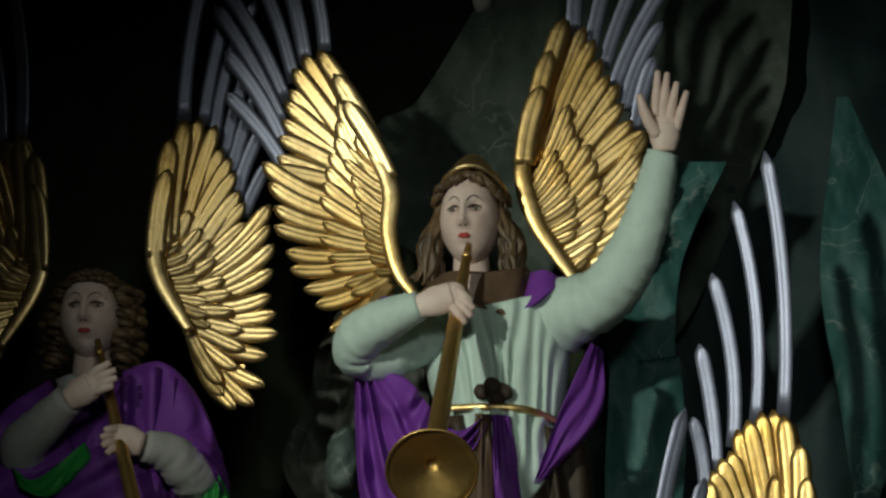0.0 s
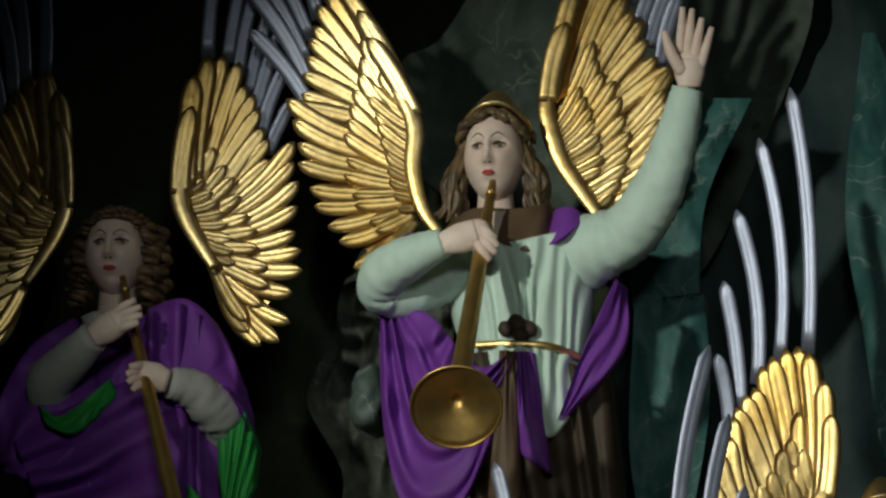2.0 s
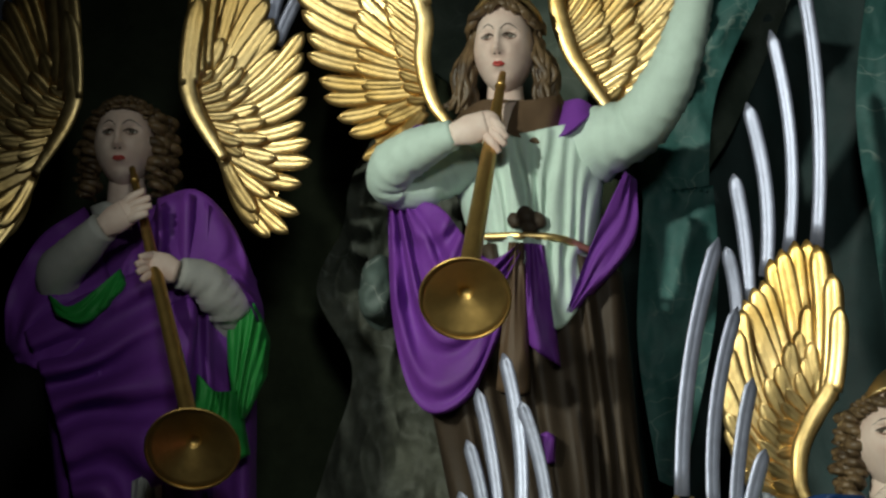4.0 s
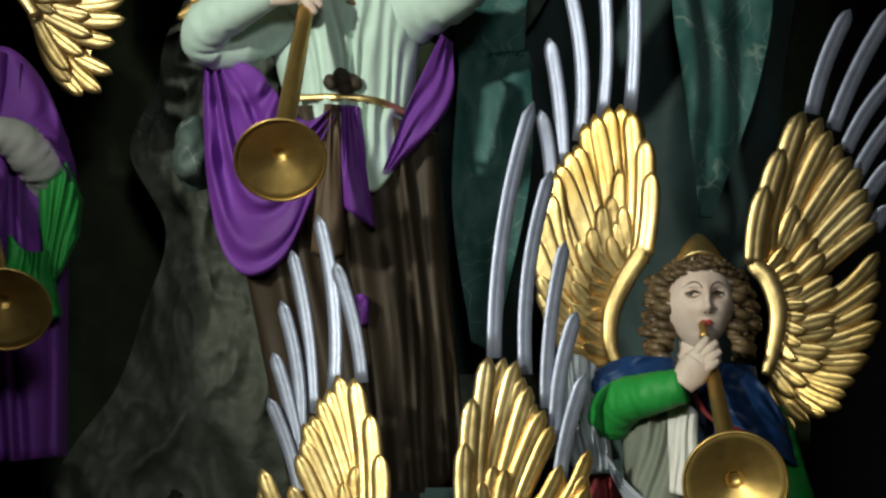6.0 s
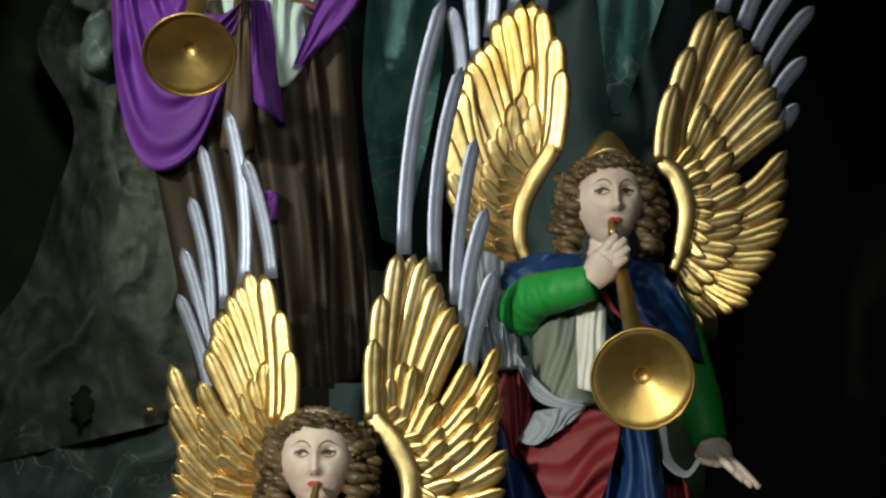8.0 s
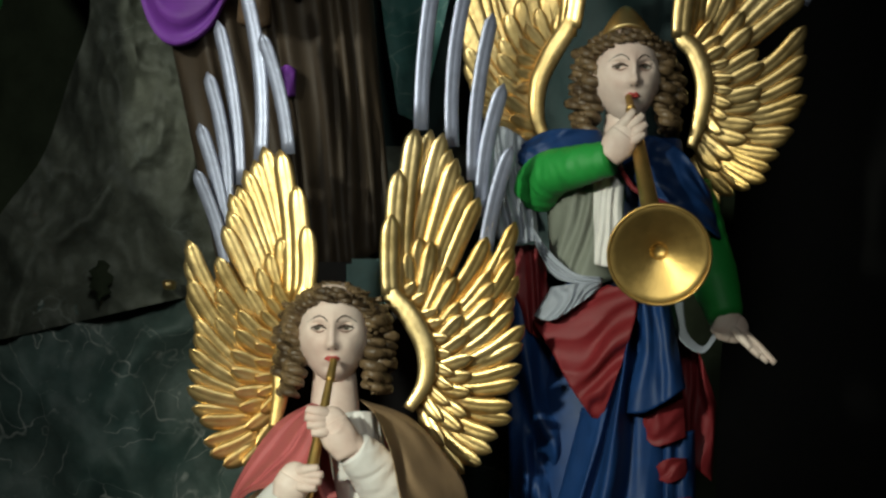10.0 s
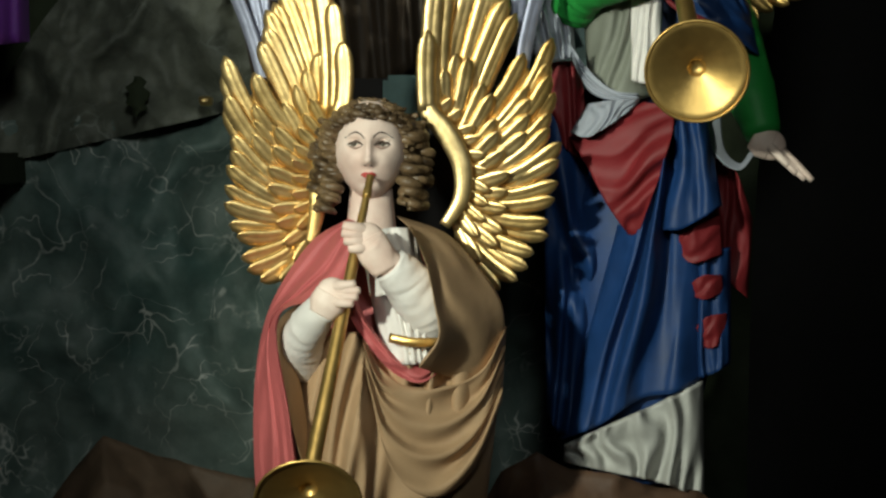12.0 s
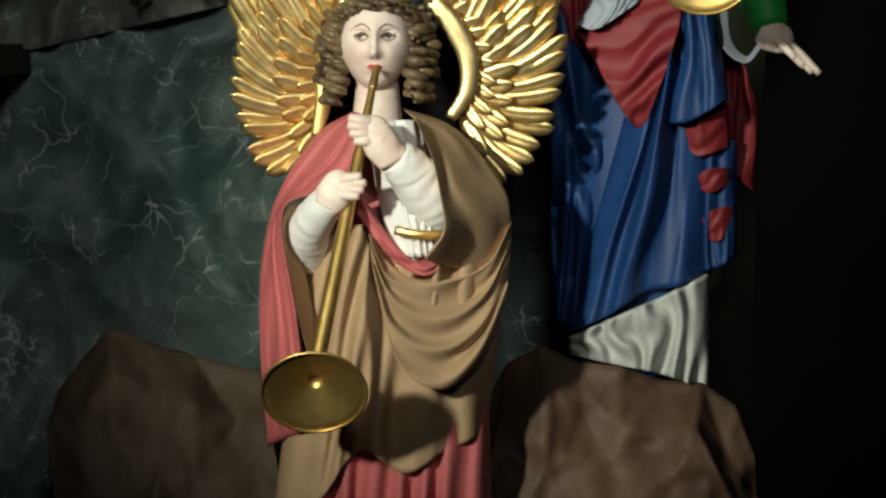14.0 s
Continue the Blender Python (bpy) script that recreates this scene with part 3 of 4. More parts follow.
# collar, bow, sleeves
b.drape(dp([(-435, 1063), (-393, 1084), (-320, 1081), (-253, 1090)], Y + 0.02), dp([(-456, 1037), (-383, 1035), (-300, 1000), (-248, 1007)], Y - 0.03), BROWNCOLLAR, 0, 0.085, 3, 0.004, seed=7)
b.drape(dp([(-246, 1077), (-218, 1081), (-191, 1065)], Y - 0.03), dp([(-264, 1007), (-237, 1020), (-198, 1051)], Y - 0.07), PURPLE, 0, 0.04, 0, 0.0, seed=8, w=24)
b.drape(dp([(-472, 1032), (-519, 1039), (-540, 1013)], Y - 0.02), dp([(-456, 1016), (-509, 1015), (-529, 1007)], Y - 0.02), PURPLE, 0, 0.03, 1, 0.004, seed=8, w=24)
b.drape(dp([(-378, 1080), (-354, 1077), (-329, 1080)], Y - 0.04), dp([(-360, 1034), (-354, 1030), (-346, 1034)], Y - 0.07), SKIN, 0, 0.04, 0, 0.0, w=16, n=10)
for p, r in (((-338, 856), 0.016), ((-317, 864), 0.02), ((-297, 855), 0.018), ((-312, 845), 0.018)):
    b.ball(at(*p, Y - 0.115), (r, r * 0.8, r), DARKCLOTH, 14, 10, lambda q: q * (1 + 0.25 * noise.noise(q * 50)))
b.tube([at(-425, 972, Y - 0.04), at(-508, 927, Y - 0.07), at(-563, 933, Y - 0.1), at(-559, 965, Y - 0.14), at(-508, 996, Y - 0.18), at(-448, 1021, Y - 0.2)], [0.06, 0.045, 0.046, 0.047, 0.042, 0.028], MINT, 26, 54, 1.0, 0.045)
b.tube([at(-262, 950, Y + 0.06), at(-187, 997, Y - 0.02), at(-114, 1027, Y - 0.06), at(-61, 1100, Y - 0.1), at(-23, 1196, Y - 0.13), at(3, 1298, Y - 0.15)], [0.07, 0.075, 0.058, 0.052, 0.042, 0.031], MINT, 26, 70, 1.0, 0.05)
hand(b, (6, 1302), (9, 1353), [(-2, 1459), (16, 1455), (33, 1436), (51, 1417)], Y - 0.15, Y - 0.17, 0.0105)
b.tube([at(-5, 1332, Y - 0.155), at(-25, 1369, Y - 0.17), at(-38, 1414, Y - 0.175)], [0.014, 0.012, 0.007], SKIN, 9, 10)
hand(b, (-454, 1018), (-388, 1037), [(-354, 1023), (-350, 1010), (-354, 996), (-365, 983)], Y - 0.21, Y - 0.215, 0.011)
diadem(b, (-351, 1254), Y + 0.0, 0.07, 0.062)
b.finish("angel_statue", "gilt-winged angel statue in mint robe and purple sash", "statue", "angel statues")
trumpet((-359, 1133), (-428, 713), Y - 0.08, Y - 0.45, 0.082, 37, "long brass trumpet held by the mint-robed angel", 5)

b = Body()
Y = 4.5
arm_east, fans_east = ([(-879, 985), (-907, 1029), (-935, 1079), (-950, 1128), (-944, 1178), (-932, 1222)], [
    ("silver", 7, 30, [(-901, 1394), (-858, 1381), (-818, 1312), (-783, 1200)], [(-845, 1781), (-800, 1743), (-753, 1600), (-745, 1462), (-734, 1309)]),
    ("long", 7, 29, [(-921, 1144), (-901, 1116), (-882, 1088)], [(-902, 1400), (-866, 1396), (-834, 1373), (-809, 1315), (-789, 1281), (-777, 1189)]),
    ("low", 10, 28, [(-889, 1077), (-886, 1028), (-876, 985), (-865, 953)], [(-732, 1224), (-726, 1143), (-727, 1076), (-713, 1013), (-715, 970), (-727, 922), (-742, 868), (-773, 822), (-813, 861)]),
    ("cover", 9, 27, [(-939, 1117), (-922, 1062), (-899, 1018), (-877, 978)], [(-885, 1218), (-860, 1186), (-842, 1141), (-810, 1070), (-790, 1010), (-778, 956), (-793, 903), (-818, 882)]),
    ("scale", 6, 22, [(-939, 1128), (-919, 1078), (-891, 1018)], [(-902, 1154), (-872, 1110), (-849, 1054), (-842, 990)]),
    ("lead", 3, 38, [(-922, 1155), (-934, 1144), (-947, 1128)], [(-896, 1398), (-920, 1387), (-928, 1300)]),
])
wing(b, Y + 0.06, -1, arm_east, fans_east)
wing(b, Y + 0.06, 1, mirror(arm_east, -1059, -20), [(k, n, w, mirror(r, -1059, -20), mirror(t, -1059, -20)) for k, n, w, r, t in fans_east])
head(b, -1065, 1019, Y, 56, 86, seed=3, turn=-3)
b.tube([at(-1033, 880, Y + 0.03), at(-1016, 679, Y), at(-998, 388, Y), at(-981, 175, Y)], [0.1, 0.13, 0.15, 0.14], PURPLE, 24, 20, 0.5)
b.drape(dp([(-1231, 724), (-1134, 701), (-1052, 806), (-981, 911), (-906, 899), (-816, 759)], Y), dp([(-1148, 196), (-1044, 186), (-919, 175), (-807, 185)], Y), PURPLE, 0, 0.13, 9, 0.028, drift=0.5, seed=11, n=34, w=80)
b.drape(dp([(-1141, 898), (-1225, 841), (-1280, 735), (-1281, 640)], Y - 0.02), dp([(-1071, 721), (-1143, 638), (-1205, 597), (-1259, 608)], Y - 0.06), PURPLE, 0, 0.06, 2, 0.012, along=2, seed=12)
b.drape(dp([(-1254, 682), (-1207, 576), (-1159, 430), (-1128, 287)], Y - 0.08), dp([(-970, 804), (-930, 698), (-952, 532), (-1013, 286)], Y - 0.13), PURPLE, 0, 0.06, 5, 0.04, drift=0.25, seed=18, n=44, w=70, rim=0.05)
b.drape(dp([(-1204, 735), (-1157, 713), (-1068, 780)], Y - 0.13), dp([(-1187, 694), (-1134, 684), (-1056, 752)], Y - 0.15), GREEN, 0, 0.03, 2, 0.006, seed=13)
b.drape(dp([(-1002, 912), (-928, 926), (-862, 861), (-809, 728), (-801, 675)], Y - 0.05), dp([(-1043, 679), (-994, 699), (-933, 730), (-860, 760), (-806, 675)], Y - 0.11), PURPLE, 0, 0.06, 4, 0.014, seed=14)
b.drape(dp([(-871, 771), (-823, 723), (-789, 649)], Y - 0.08), dp([(-862, 593), (-839, 500), (-794, 582)], Y - 0.1), GREEN, 0, 0.04, 3, 0.012, seed=15)
b.drape(dp([(-919, 583), (-887, 552), (-845, 551)], Y - 0.14), dp([(-926, 429), (-884, 408), (-822, 438)], Y - 0.13), GREEN, 0, 0.02, 2, 0.012, seed=16)
b.drape(dp([(-1034, 388), (-1008, 398), (-982, 388)], Y - 0.15), dp([(-1038, 186), (-1002, 181), (-971, 185)], Y - 0.14), GREY, 0, 0.02, 2, 0.01, seed=17, w=24)
b.tube([at(-1173, 734, Y - 0.04), at(-1182, 776, Y - 0.1), at(-1138, 823, Y - 0.15), at(-1102, 860, Y - 0.18)], [0.05, 0.047, 0.04, 0.032], GREY, 18, 26, 1.0, 0.03)
hand(b, (-1105, 858), (-1060, 886), [(-1026, 928), (-1015, 914), (-1012, 899), (-1018, 884)], Y - 0.19, Y - 0.205)
b.tube([at(-848, 686, Y - 0.06), at(-870, 718, Y - 0.12), at(-913, 756, Y - 0.17), at(-956, 770, Y - 0.2)], [0.05, 0.047, 0.04, 0.03], GREY, 18, 30, 1.0, 0.06)
hand(b, (-960, 772), (-1007, 786), [(-1033, 801), (-1039, 787), (-1036, 772), (-1027, 757)], Y - 0.21, Y - 0.24)
b.drape(dp([(-1130, 898), (-1098, 908), (-1065, 892)], Y - 0.06), dp([(-1118, 866), (-1086, 860), (-1054, 859)], Y - 0.09), GREY, 0, 0.03, 1, 0.004, w=16, n=10)
b.finish("angel_statue", "gilt-winged angel statue in purple and green robes", "statue", "angel statues")
trumpet((-1052, 971), (-924, 445), Y - 0.08, Y - 0.45, 0.086, 38, "long brass trumpet held by the purple-robed angel", 8, bore=0.85)

b = Body()
Y = 4.3
wing(b, Y + 0.06, 1, [(179, 331), (162, 376), (165, 437), (190, 493), (218, 537), (231, 590)], [
    ("silver", 5, 28, [(59, 651), (85, 712), (115, 748), (156, 784), (202, 795)], [(41, 800), (70, 1033), (112, 1132), (153, 1274), (189, 1295)]),
    ("long", 6, 31, [(150, 468), (170, 488), (195, 518)], [(71, 702), (95, 733), (126, 776), (168, 813), (209, 795)]),
    ("low", 11, 27, [(150, 412), (149, 382), (152, 354), (166, 334)], [(67, 687), (34, 610), (26, 539), (34, 478), (49, 417), (84, 366), (124, 331)]),
    ("cover", 8, 27, [(193, 503), (175, 452), (163, 402), (159, 361)], [(181, 692), (150, 625), (127, 588), (100, 549), (89, 488), (99, 427), (114, 377)]),
    ("scale", 6, 22, [(206, 528), (183, 488), (167, 437)], [(186, 625), (160, 569), (135, 528), (123, 473), (124, 427)]),
    ("lead", 3, 33, [(200, 513), (214, 523), (222, 537)], [(202, 800), (225, 759), (237, 687)]),
])
wing(b, Y + 0.06, -1, [(435, 321), (451, 376), (459, 437), (442, 493), (419, 520), (426, 559)], [
    ("silver", 6, 32, [(527, 790), (562, 764), (597, 692), (630, 579)], [(601, 981), (663, 992), (704, 919), (695, 815), (689, 754), (662, 622)]),
    ("long", 7, 29, [(432, 513), (452, 483), (472, 452)], [(514, 793), (552, 790), (578, 754), (600, 712), (624, 659), (639, 592)]),
    ("low", 11, 28, [(485, 417), (478, 371), (461, 336), (445, 306)], [(640, 539), (641, 483), (632, 378), (611, 334), (582, 294), (563, 261), (523, 239), (484, 223)]),
    ("cover", 10, 27, [(432, 493), (453, 437), (459, 381), (445, 331)], [(495, 625), (517, 587), (549, 541), (563, 483), (565, 427), (548, 366), (521, 316), (485, 281)]),
    ("scale", 7, 22, [(437, 503), (455, 447), (454, 386)], [(473, 549), (498, 503), (509, 447), (505, 397), (486, 346)]),
    ("lead", 3, 34, [(438, 528), (427, 523), (419, 518)], [(510, 793), (472, 723), (445, 661)]),
])
head(b, 320, 452, Y, 59, 86, seed=4, turn=-6)
b.tube([at(326, 328, Y + 0.02), at(334, 168, Y), at(293, -80, Y), at(286, -350, Y), at(279, -593, Y)], [0.1, 0.11, 0.13, 0.13, 0.09], BLUE, 24, 24, 0.5)
b.drape(dp([(274, 354), (185, 354), (130, 324), (125, 309)], Y - 0.02), dp([(310, 278), (225, 288), (155, 288), (125, 298)], Y - 0.05), BLUE, 0, 0.05, 1, 0.006, along=1.5, seed=21)
b.drape(dp([(305, 313), (356, 344), (416, 318), (470, 248)], Y - 0.04), dp([(330, 248), (385, 220), (434, 198), (489, 158)], Y - 0.08), BLUE, 0, 0.07, 2, 0.01, along=2, seed=24)
b.tube([at(307, 290, Y - 0.115), at(335, 248, Y - 0.15), at(385, 224, Y - 0.15), at(439, 198, Y - 0.13), at(489, 156, Y - 0.08)], [0.005, 0.005], RED, 8, 20)
b.tube([at(160, 248, Y - 0.05), at(185, 276, Y - 0.11), at(235, 290, Y - 0.16), at(291, 304, Y - 0.19)], [0.046, 0.041, 0.037, 0.031], GREEN, 24, 44, 1.0, 0.05)
hand(b, (287, 304), (318, 344), [(334, 389), (350, 381), (356, 365), (352, 347)], Y - 0.2, Y - 0.21)
b.tube([at(417, 240, Y - 0.02), at(452, 150, Y - 0.05), at(477, 80, Y - 0.09), at(495, 20, Y - 0.12)], [0.06, 0.052, 0.046, 0.032], GREEN, 18, 28, 1.0, 0.035)
# torso: grey-green vest, white shirt, hanging sleeve and swag
b.drape(dp([(176, 270), (226, 290), (280, 310), (325, 350)], Y - 0.03), dp([(187, 111), (227, 85), (266, 81), (311, 91)], Y - 0.03), VEST, 0, 0.075, 3, 0.008, seed=22)
b.drape(dp([(261, 260), (286, 280), (315, 255)], Y - 0.11), dp([(263, 116), (286, 111), (311, 111)], Y - 0.11), WHITE, 0, 0.012, 3, 0.006, seed=23, w=30)
b.drape(dp([(57, 350), (101, 360), (151, 330)], Y - 0.02), dp([(77, 171), (117, 151), (164, 159)], Y - 0.06), LINEN, 0, 0.03, 5, 0.012, drift=0.4, seed=25, n=30, w=60)
b.drape(dp([(147, 191), (182, 141), (227, 101), (276, 93)], Y - 0.07, Y - 0.12), dp([(160, 151), (187, 101), (222, 83), (276, 81)], Y - 0.08, Y - 0.12), LINEN, 0, 0.02, 0, 0.006, along=2, seed=26, rim=0.04)
b.drape(dp([(187, 75), (227, 81), (279, 81)], Y - 0.1), dp([(156, 24), (192, 18), (263, 65)], Y - 0.12), LINEN, 0, 0.03, 4, 0.009, seed=27, rim=0.04)
# crimson apron, gathered to the belt, and its darker back part
b.drape(dp([(97, 141), (132, 149), (172, 151)], Y + 0.0), dp([(127, 21), (152, -8), (197, -38)], Y - 0.02), RED, 0, 0.03, 2, 0.012, seed=33)
b.drape(dp([(154, 16), (187, -38), (222, -103), (260, -158)], Y - 0.07, Y - 0.1), dp([(286, 79), (336, 61), (324, -18), (274, -160)], Y - 0.12, Y - 0.11), RED, 0, 0.04, 2.6, 0.013, drift=0.25, seed=34, n=40, w=70, rim=0.04)
# blue mantle: the back part, the long sweep to the hem, the front fall
b.drape(dp([(107, 91), (152, 31), (212, -88), (262, -148)], Y + 0.01), dp([(115, -480), (138, -510), (163, -510), (203, -495)], Y + 0.02), BLUE, 0, 0.05, 2, 0.02, along=2.5, drift=0.3, seed=28, n=44, w=50, power=0.8)
b.drape(dp([(237, -138), (277, -133), (317, -38), (341, 56), (391, 57)], Y - 0.05), dp([(138, -524), (213, -492), (283, -447), (343, -437), (391, -411)], Y - 0.02), BLUE, 0, 0.085, 2.4, 0.036, drift=0.15, seed=29, n=48, w=80)
b.drape(dp([(334, 56), (361, 59), (396, 52)], Y - 0.1), dp([(320, -148), (357, -144), (424, -104)], Y - 0.12), BLUE, 0, 0.03, 1.5, 0.014, drift=0.15, seed=35, n=36, w=40, rim=0.05)
b.drape(dp([(347, -178), (392, -188), (440, -178)], Y - 0.03), dp([(375, -413), (408, -403), (441, -384)], Y - 0.02), BLUE, 0, 0.05, 2, 0.016, seed=36, n=36, w=40, rim=0.05)
# white-lined cuff round the lowered arm
b.drape(dp([(389, 66), (407, -8), (451, -42), (483, -10)], Y - 0.09), dp([(419, 60), (427, -3), (455, -30), (477, -4)], Y - 0.07), LINEN, 0, 0.01, 0, 0.0, seed=37, w=40, n=10, rim=0.02)
hand(b, (476, 17), (509, 2), [(582, -60), (569, -58), (554, -48), (539, -34)], Y - 0.12, Y - 0.15, 0.0095)
b.drape(dp([(339, -158), (373, -136), (421, -122)], Y - 0.085), dp([(342, -176), (370, -206), (424, -191)], Y - 0.075), RED, 0, 0.025, 1, 0.004, seed=30, w=30, rim=0.004, power=1.0)
b.drape(dp([(363, -248), (389, -229), (424, -227)], Y - 0.07), dp([(365, -260), (393, -271), (427, -257)], Y - 0.06), RED, 0, 0.025, 1, 0.004, seed=31, w=30, rim=0.004, power=1.0)
b.drape(dp([(376, -322), (400, -301), (433, -295)], Y - 0.06), dp([(379, -340), (402, -358), (436, -342)], Y - 0.05), RED, 0, 0.025, 1, 0.004, seed=32, w=30, rim=0.004, power=1.0)
b.drape(dp([(401, 19), (446, -40), (478, -129)], Y), dp([(408, -120), (434, -229), (470, -269)], Y + 0.02), RED, 0, 0.04, 3, 0.014, seed=31)
b.drape(dp([(147, -533), (237, -492), (317, -456), (392, -415)], Y - 0.045), dp([(146, -561), (238, -581), (319, -598), (396, -628)], Y - 0.02), GREY, 0, 0.07, 6, 0.024, drift=0.3, seed=32, w=60)
diadem(b, (320, 525), Y + 0.01, 0.058, 0.055)
b.finish("angel_statue", "gilt-winged angel statue in blue, green and crimson robes", "statue", "angel statues")
trumpet((324, 413), (378, 132), Y - 0.08, Y - 0.42, 0.088, 14, "long brass trumpet held by the blue-robed angel", -4, bore=0.9)

b = Body()
Y = 4.0
wing(b, Y + 0.06, 1, [(-304, -176), (-293, -116), (-289, -56), (-274, 4), (-249, 64), (-244, 124)], [
    ("silver", 6, 26, [(-385, 101), (-389, 206), (-372, 246), (-345, 286), (-307, 306), (-279, 311)], [(-445, 284), (-436, 381), (-414, 520), (-386, 602), (-352, 602), (-329, 526)]),
    ("long", 6, 28, [(-301, -36), (-286, -6), (-264, 44)], [(-395, 184), (-378, 239), (-350, 294), (-324, 320), (-298, 316)]),
    ("low", 12, 26, [(-319, -56), (-317, -96), (-314, -136), (-309, -181)], [(-457, 159), (-453, 72), (-447, -6), (-461, -61), (-464, -106), (-444, -151), (-431, -196), (-403, -240), (-359, -240)]),
    ("low", 5, 27, [(-294, -16), (-304, -41), (-309, -66)], [(-405, 129), (-411, 64), (-404, -6)]),
    ("cover", 10, 25, [(-267, 24), (-286, -36), (-295, -91), (-301, -154)], [(-292, 164), (-327, 114), (-357, 62), (-374, 9), (-381, -56), (-374, -116), (-359, -171), (-334, -206)]),
    ("scale", 7, 21, [(-269, 24), (-287, -36), (-295, -116)], [(-304, 84), (-327, 29), (-339, -36), (-339, -96), (-327, -146)]),
    ("lead", 3, 32, [(-274, 44), (-259, 54), (-249, 64)], [(-295, 319), (-272, 274), (-250, 184)]),
])
wing(b, Y + 0.06, -1, [(-67, -141), (-37, -91), (-37, -31), (-64, 24), (-96, 64), (-99, 114)], [
    ("silver", 5, 28, [(-44, 354), (-6, 346), (34, 286), (59, 236), (68, 126)], [(29, 817), (67, 661), (85, 566), (107, 423), (117, 324)]),
    ("long", 6, 28, [(-84, 54), (-67, 24), (-41, -11)], [(-51, 354), (-16, 367), (8, 339), (33, 281), (59, 234)]),
    ("low", 13, 26, [(-27, -16), (-17, -66), (-19, -111), (-39, -154)], [(123, 191), (125, 106), (121, 31), (136, 2), (136, -46), (132, -88), (128, -124), (110, -164), (95, -194), (72, -231), (32, -254)]),
    ("low", 5, 27, [(-44, 9), (-32, -16), (-24, -41)], [(73, 164), (83, 94), (79, 24)]),
    ("cover", 11, 25, [(-77, 24), (-46, -28), (-31, -81), (-44, -134)], [(-67, 136), (-37, 169), (-7, 136), (16, 92), (33, 24), (47, -51), (46, -116), (25, -176), (-4, -206)]),
    ("scale", 8, 21, [(-84, 54), (-49, 4), (-31, -56), (-41, -116)], [(-54, 84), (-19, 44), (1, -6), (11, -66), (6, -121), (-9, -161)]),
    ("lead", 3, 32, [(-79, 69), (-89, 66), (-97, 62)], [(-54, 356), (-79, 294), (-96, 204)]),
])
head(b, -198, -5, Y, 62, 90, seed=5)
b.tube([at(-195, -162, Y + 0.05), at(-185, -352, Y + 0.02), at(-185, -698, Y), at(-175, -1185, Y)], [0.1, 0.13, 0.13, 0.15], ROSE, 24, 24, 0.4)
b.drape(dp([(-346, -679), (-245, -668), (-123, -657), (3, -636)], Y + 0.0), dp([(-370, -1192), (-267, -1207), (-123, -1205), (20, -1183)], Y + 0.03), ROSE, 0, 0.1, 6, 0.02, seed=41, w=70)
b.drape(dp([(-321, -353), (-225, -332), (-145, -362), (-45, -372), (42, -351)], Y), dp([(-383, -849), (-306, -833), (-230, -739), (-149, -778), (-73, -738), (0, -703)], Y + 0.01), TAN, 0, 0.13, 6, 0.022, drift=0.35, seed=42, n=44, w=90)
b.drape(dp([(-215, -327), (-175, -403), (-95, -433), (-4, -402), (43, -321)], Y - 0.14, Y - 0.04), dp([(-205, -413), (-160, -575), (-84, -626), (-14, -574), (36, -452)], Y - 0.155, Y - 0.05), TAN, 0, 0.05, 0, 0.014, along=3.2, seed=43, n=44, w=60, rim=0.05)
b.drape(dp([(-127, -146), (-101, -207), (-85, -282), (-79, -342), (-113, -393)], Y - 0.13, Y - 0.2), dp([(-153, -124), (-65, -157), (-3, -221), (39, -301), (24, -433)], Y + 0.02, Y - 0.02), TAN, 0, 0.06, 0, 0.008, along=1.5, seed=44, n=36, w=50, rim=0.06)
b.drape(dp([(-217, -172), (-175, -147), (-120, -146)], Y - 0.05), dp([(-175, -383), (-125, -388), (-75, -378)], Y - 0.11), WHITE, 0, 0.05, 5, 0.01, drift=0.8, seed=45, w=50)
b.tube([at(-165, -340, Y - 0.165), at(-120, -348, Y - 0.172), at(-73, -348, Y - 0.16)], [0.008, 0.008], GOLD, 10, 14, 0.5)
b.drape(dp([(-233, -262), (-200, -322), (-155, -372), (-115, -384), (-73, -368)], Y - 0.14, Y - 0.12), dp([(-236, -304), (-195, -363), (-160, -401), (-113, -421), (-73, -400)], Y - 0.15, Y - 0.13), ROSE, 0, 0.02, 1, 0.006, along=1, seed=46, rim=0.04)
b.drape(dp([(-237, -128), (-306, -172), (-376, -283), (-403, -404), (-406, -556), (-393, -730)], Y + 0.02), dp([(-215, -142), (-233, -232), (-296, -272), (-366, -313), (-342, -495), (-319, -699)], Y - 0.1), ROSE, 0, 0.05, 2, 0.007, along=3.5, seed=47, n=40, w=70, rim=0.05)
b.drape(dp([(-274, -267), (-346, -293), (-366, -343), (-347, -464), (-317, -576)], Y - 0.12), dp([(-270, -284), (-331, -318), (-338, -363), (-321, -444), (-310, -495)], Y - 0.07), TAN, 0, 0.015, 1, 0.003, seed=48, rim=0.03)
b.tube([at(-311, -388, Y - 0.03), at(-320, -348, Y - 0.1), at(-300, -308, Y - 0.16), at(-280, -284, Y - 0.19)], [0.036, 0.037, 0.034, 0.026], WHITE, 22, 34, 1.0, 0.035)
hand(b, (-286, -300), (-266, -262), [(-225, -244), (-217, -256), (-221, -268), (-229, -280)], Y - 0.21, Y - 0.235)
b.tube([at(-140, -234, Y - 0.15), at(-165, -210, Y - 0.165), at(-197, -170, Y - 0.18)], [0.026, 0.025, 0.022], SKIN, 16, 12)
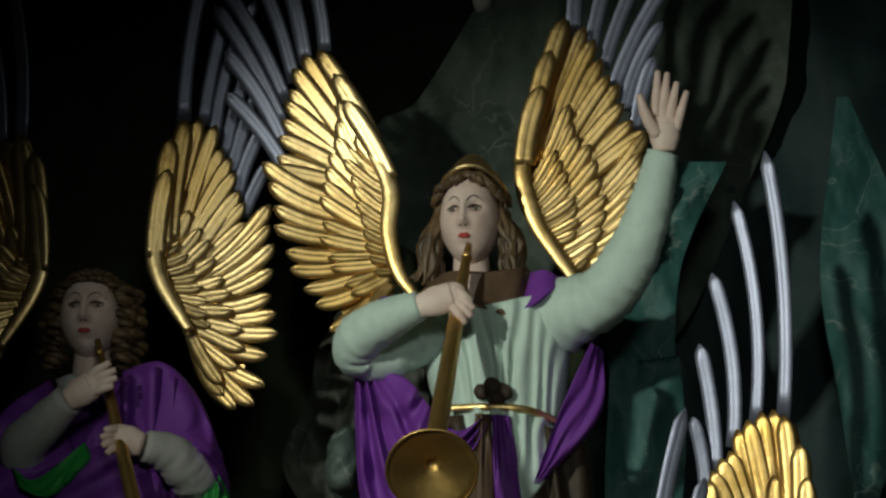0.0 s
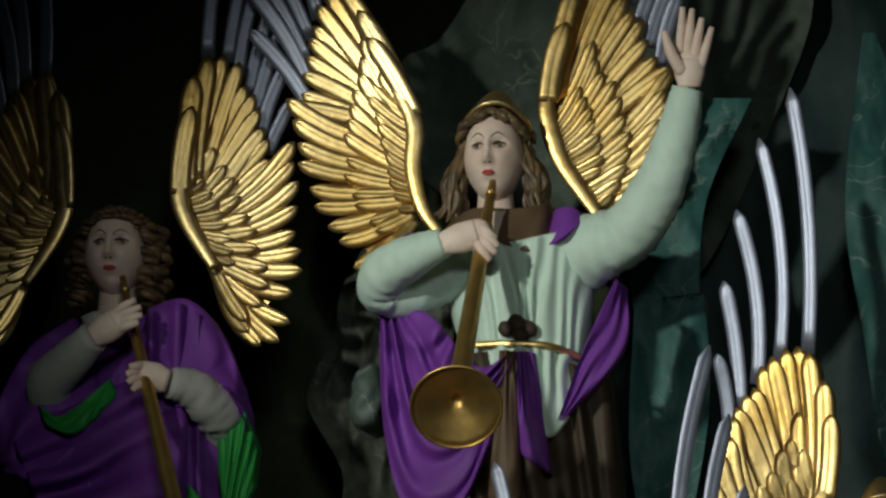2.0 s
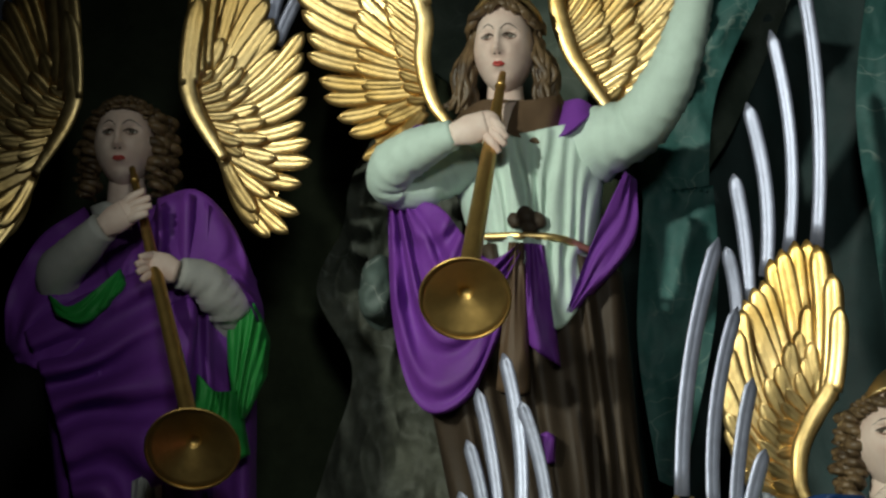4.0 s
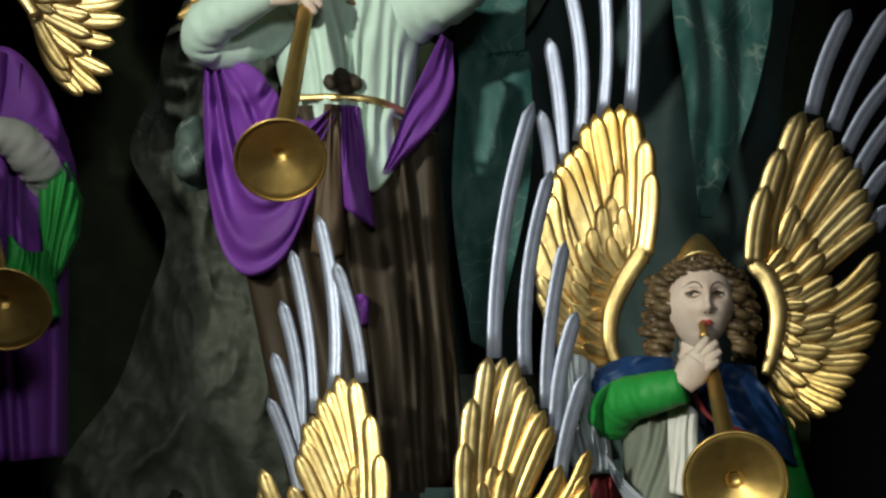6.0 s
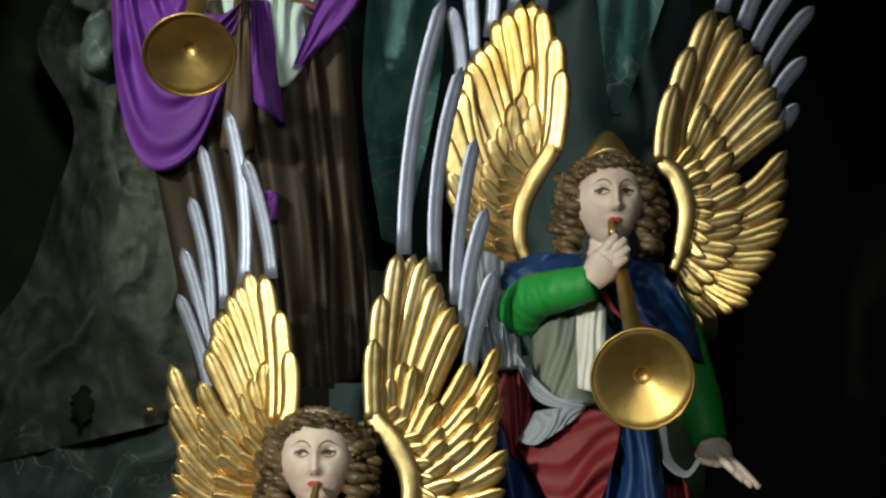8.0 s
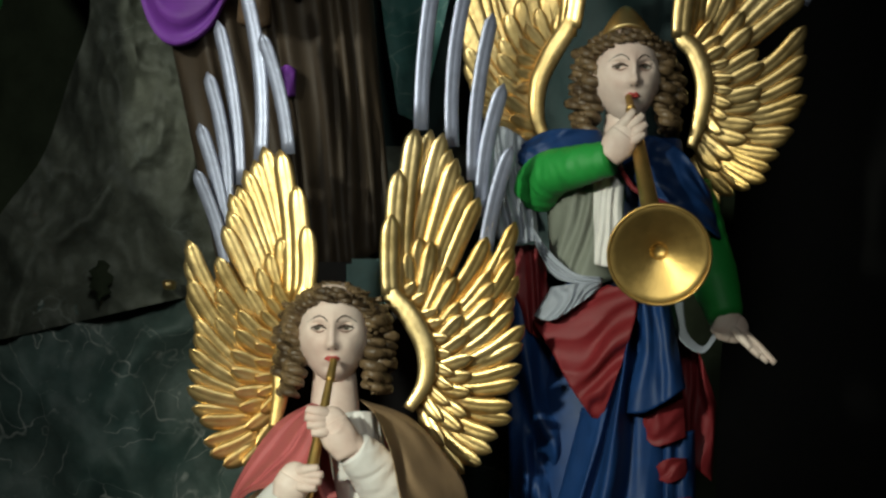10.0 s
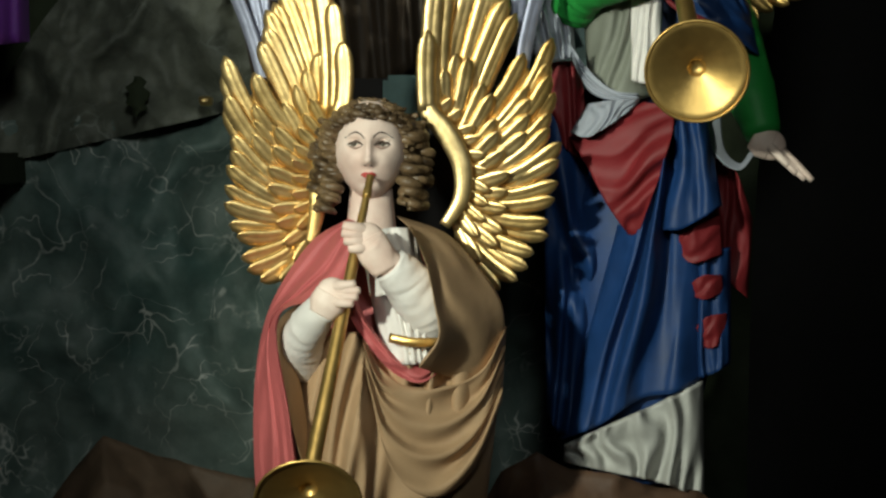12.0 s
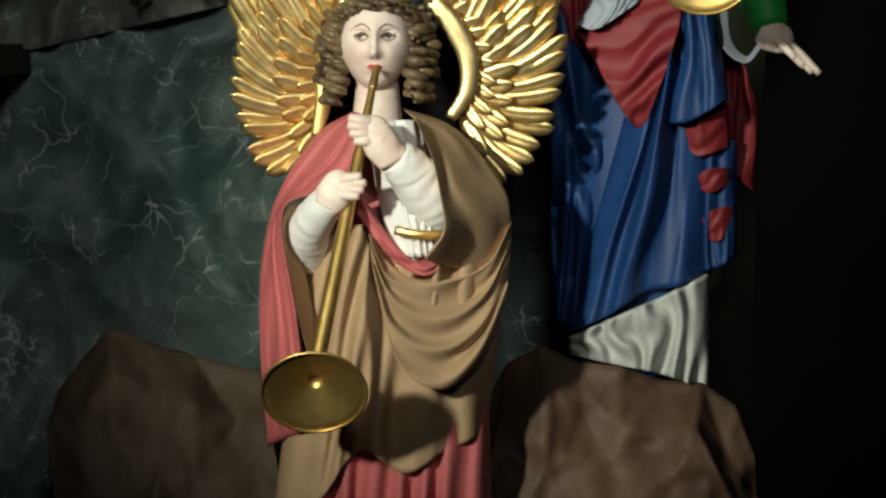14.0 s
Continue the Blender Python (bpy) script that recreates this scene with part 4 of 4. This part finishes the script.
b.tube([at(-75, -317, Y - 0.07), at(-105, -277, Y - 0.12), at(-140, -234, Y - 0.15), at(-165, -210, Y - 0.165)], [0.052, 0.05, 0.042, 0.032], WHITE, 26, 44, 1.0, 0.045)
hand(b, (-171, -222), (-203, -164), [(-247, -140), (-249, -154), (-245, -168), (-237, -182)], Y - 0.18, Y - 0.19, 0.0115)
b.finish("angel_statue", "gilt-winged angel statue in rose and tan mantle", "statue", "angel statues")
trumpet((-198, -52), (-310, -633), Y - 0.09, Y - 0.36, 0.086, 33, "long brass trumpet held by the rose-mantled angel", 3, bore=0.7)


# ---- stage and rock paper ----
def mound(name, top, low, y, depth, mat, label, seed, n=9, w=18):
    """Crumpled stiff paper shaped as rock: large facets between a ridge and its foot."""
    T, L = spline(top, w), spline(low, w)
    rnd = random.Random(seed)
    b = Body()
    rows = []
    for i in range(n):
        s = (i / (n - 1)) ** 1.3
        row = []
        for j in range(w):
            p = T[j] * (1 - s) + L[j] * s
            k = 20 if 0 < i else 4
            row.append(at(p[0] + rnd.uniform(-k, k), p[1] + rnd.uniform(-k, k), y - depth * s ** 0.7 - rnd.uniform(-0.035, 0.035)))
        rows.append(row)
    rows.insert(0, [p + Vector((0, 0.25, -0.05)) for p in rows[0]])
    base, wd, k = 0, w, b.slot(mat)
    for r in rows:
        b.v.extend(tuple(p) for p in r)
    for i in range(len(rows) - 1):
        for j in range(w - 1):
            q = i * w + j
            for f in (((q, q + 1, q + w + 1), (q, q + w + 1, q + w)) if rnd.random() < 0.5 else ((q, q + 1, q + w), (q + 1, q + w + 1, q + w))):
                b.f.append(f)
                b.m.append(k)
    ob = tagged(b.finish(name, label, "rock", smooth=True), kind="structure")
    bm = bmesh.new()
    bm.from_mesh(ob.data)
    bmesh.ops.subdivide_edges(bm, edges=bm.edges[:], cuts=7, use_grid_fill=True)
    for v in bm.verts:
        crease = 0.09 * abs(noise.noise(v.co * 3.6)) + 0.045 * abs(noise.noise(v.co * 8)) + 0.015 * abs(noise.noise(v.co * 19))
        v.co += Vector((0, crease + 0.003 * noise.noise(v.co * 30), 0.008 * noise.noise(v.co * 11 + Vector((5, 0, 0)))))
    bm.to_mesh(ob.data)
    bm.free()
    return ob


mound("rock_paper", [(-774, -640), (-707, -553), (-661, -522), (-590, -559), (-489, -585), (-388, -602)], [(-823, -1264), (-679, -1274), (-545, -1272), (-370, -1260)], 4.45, 0.35, PAPER, "brown crumpled paper shaped as a low rock", 3, 6, 7)
mound("rock_paper", [(-3, -656), (37, -579), (102, -539), (148, -573), (249, -588), (339, -613), (430, -638), (482, -735)], [(-21, -1257), (143, -1266), (327, -1264), (531, -1252)], 4.2, 0.3, RUSTPAPER, "brown crumpled paper rock at the blue angel's feet", 9, 6, 9)
box("stage", -2.2, 2.2, 3.3, 5.4, 0.002, 0.5, WOOD, "dark wooden stage under the statues", "stage")
def plinth(u0, u1, v, y0, y1, label):
    box("plinth", u0 * y0 / 4000, u1 * y0 / 4000, y0, y1, 0.5, EYE + v * y0 / 4000, WOOD, label, "plinth", "structure")
plinth(-330, -20, 120, 4.33, 4.8, "dark wooden plinth under the mint-robed angel")
box("bracket", -1.3, -1.0, 4.35, 5.3, EYE - 0.09, EYE - 0.015, DARKCANVAS, "dark cloth-covered bracket under the purple-robed angel", "bracket")
plinth(170, 390, -640, 4.25, 4.6, "dark wooden plinth under the blue-robed angel")
box("painted_board", -0.19, -0.112, 4.3, 4.325, 1.64, 1.755, BOARD, "small pale teal board behind the angel's head", "board", "structure")


def hole_patch():
    """Dark scrap before the canvas; its colour gives a torn hole's shade."""
    b = Body()
    u, v = [(-611, 85)][0]
    rows = []
    for i in range(9):
        s = i / 8
        w = 17 * (1 - abs(2 * s - 0.9) ** 2) + 2
        rows.append([at(u + (q * w) + 6 * math.sin(i * 2.3), v + 38 - 76 * s, 4.855 - 0.012 * math.cos(q * 1.4) * (0.5 + s)) for q in np.linspace(-1, 1, 7)])
    b.grid(rows, DARKCANVAS)
    b.grid([[p + Vector((0, 0.006, 0)) for p in r] for r in rows], DARKCANVAS)
    return tagged(b.finish("hole_patch", "dark scrap standing in for a torn hole in the painted rock", "backdrop"), kind="structure")


hole_patch()


def small_piece(name, c, y, size, mat, label, category):
    """A worn little block with rounded corners."""
    b = Body()
    b.ball(at(*c, y), size, mat, 16, 10, lambda q: Vector([math.copysign(abs(k / s) ** 0.6, k) * s * (1 + 0.12 * noise.noise(q * 90)) for k, s in zip(q, size)]))
    return tagged(b.finish(name, label, category), kind="structure")


small_piece("gilt_block", (-489, 79), 4.85, (0.014, 0.03, 0.011), GOLD, "small gilt block fixed to the painted rock", "block")
small_piece("plaster_fragment", (-329, 1621), 5.0, (0.024, 0.06, 0.045), WHITE, "pale plaster fragment over the canvas veil", "fragment")


def boulder(c, y, size, mat, label, seed):
    """A lump of crumpled painted paper between the statues."""
    b = Body()
    b.ball(at(*c, y), size, mat, 40, 28, lambda q: q * (1 + 0.3 * noise.noise(q * 9 + Vector((seed, 0, 0))) + 0.12 * (1 - 2 * abs(noise.noise(q * 26)))))
    return tagged(b.finish("rock_lump", label, "rock"), kind="structure")


boulder((-586, 724), 4.72, (0.045, 0.1, 0.07), CANVAS2, "pale grey lump of crumpled paper rock beside the sash", 2)
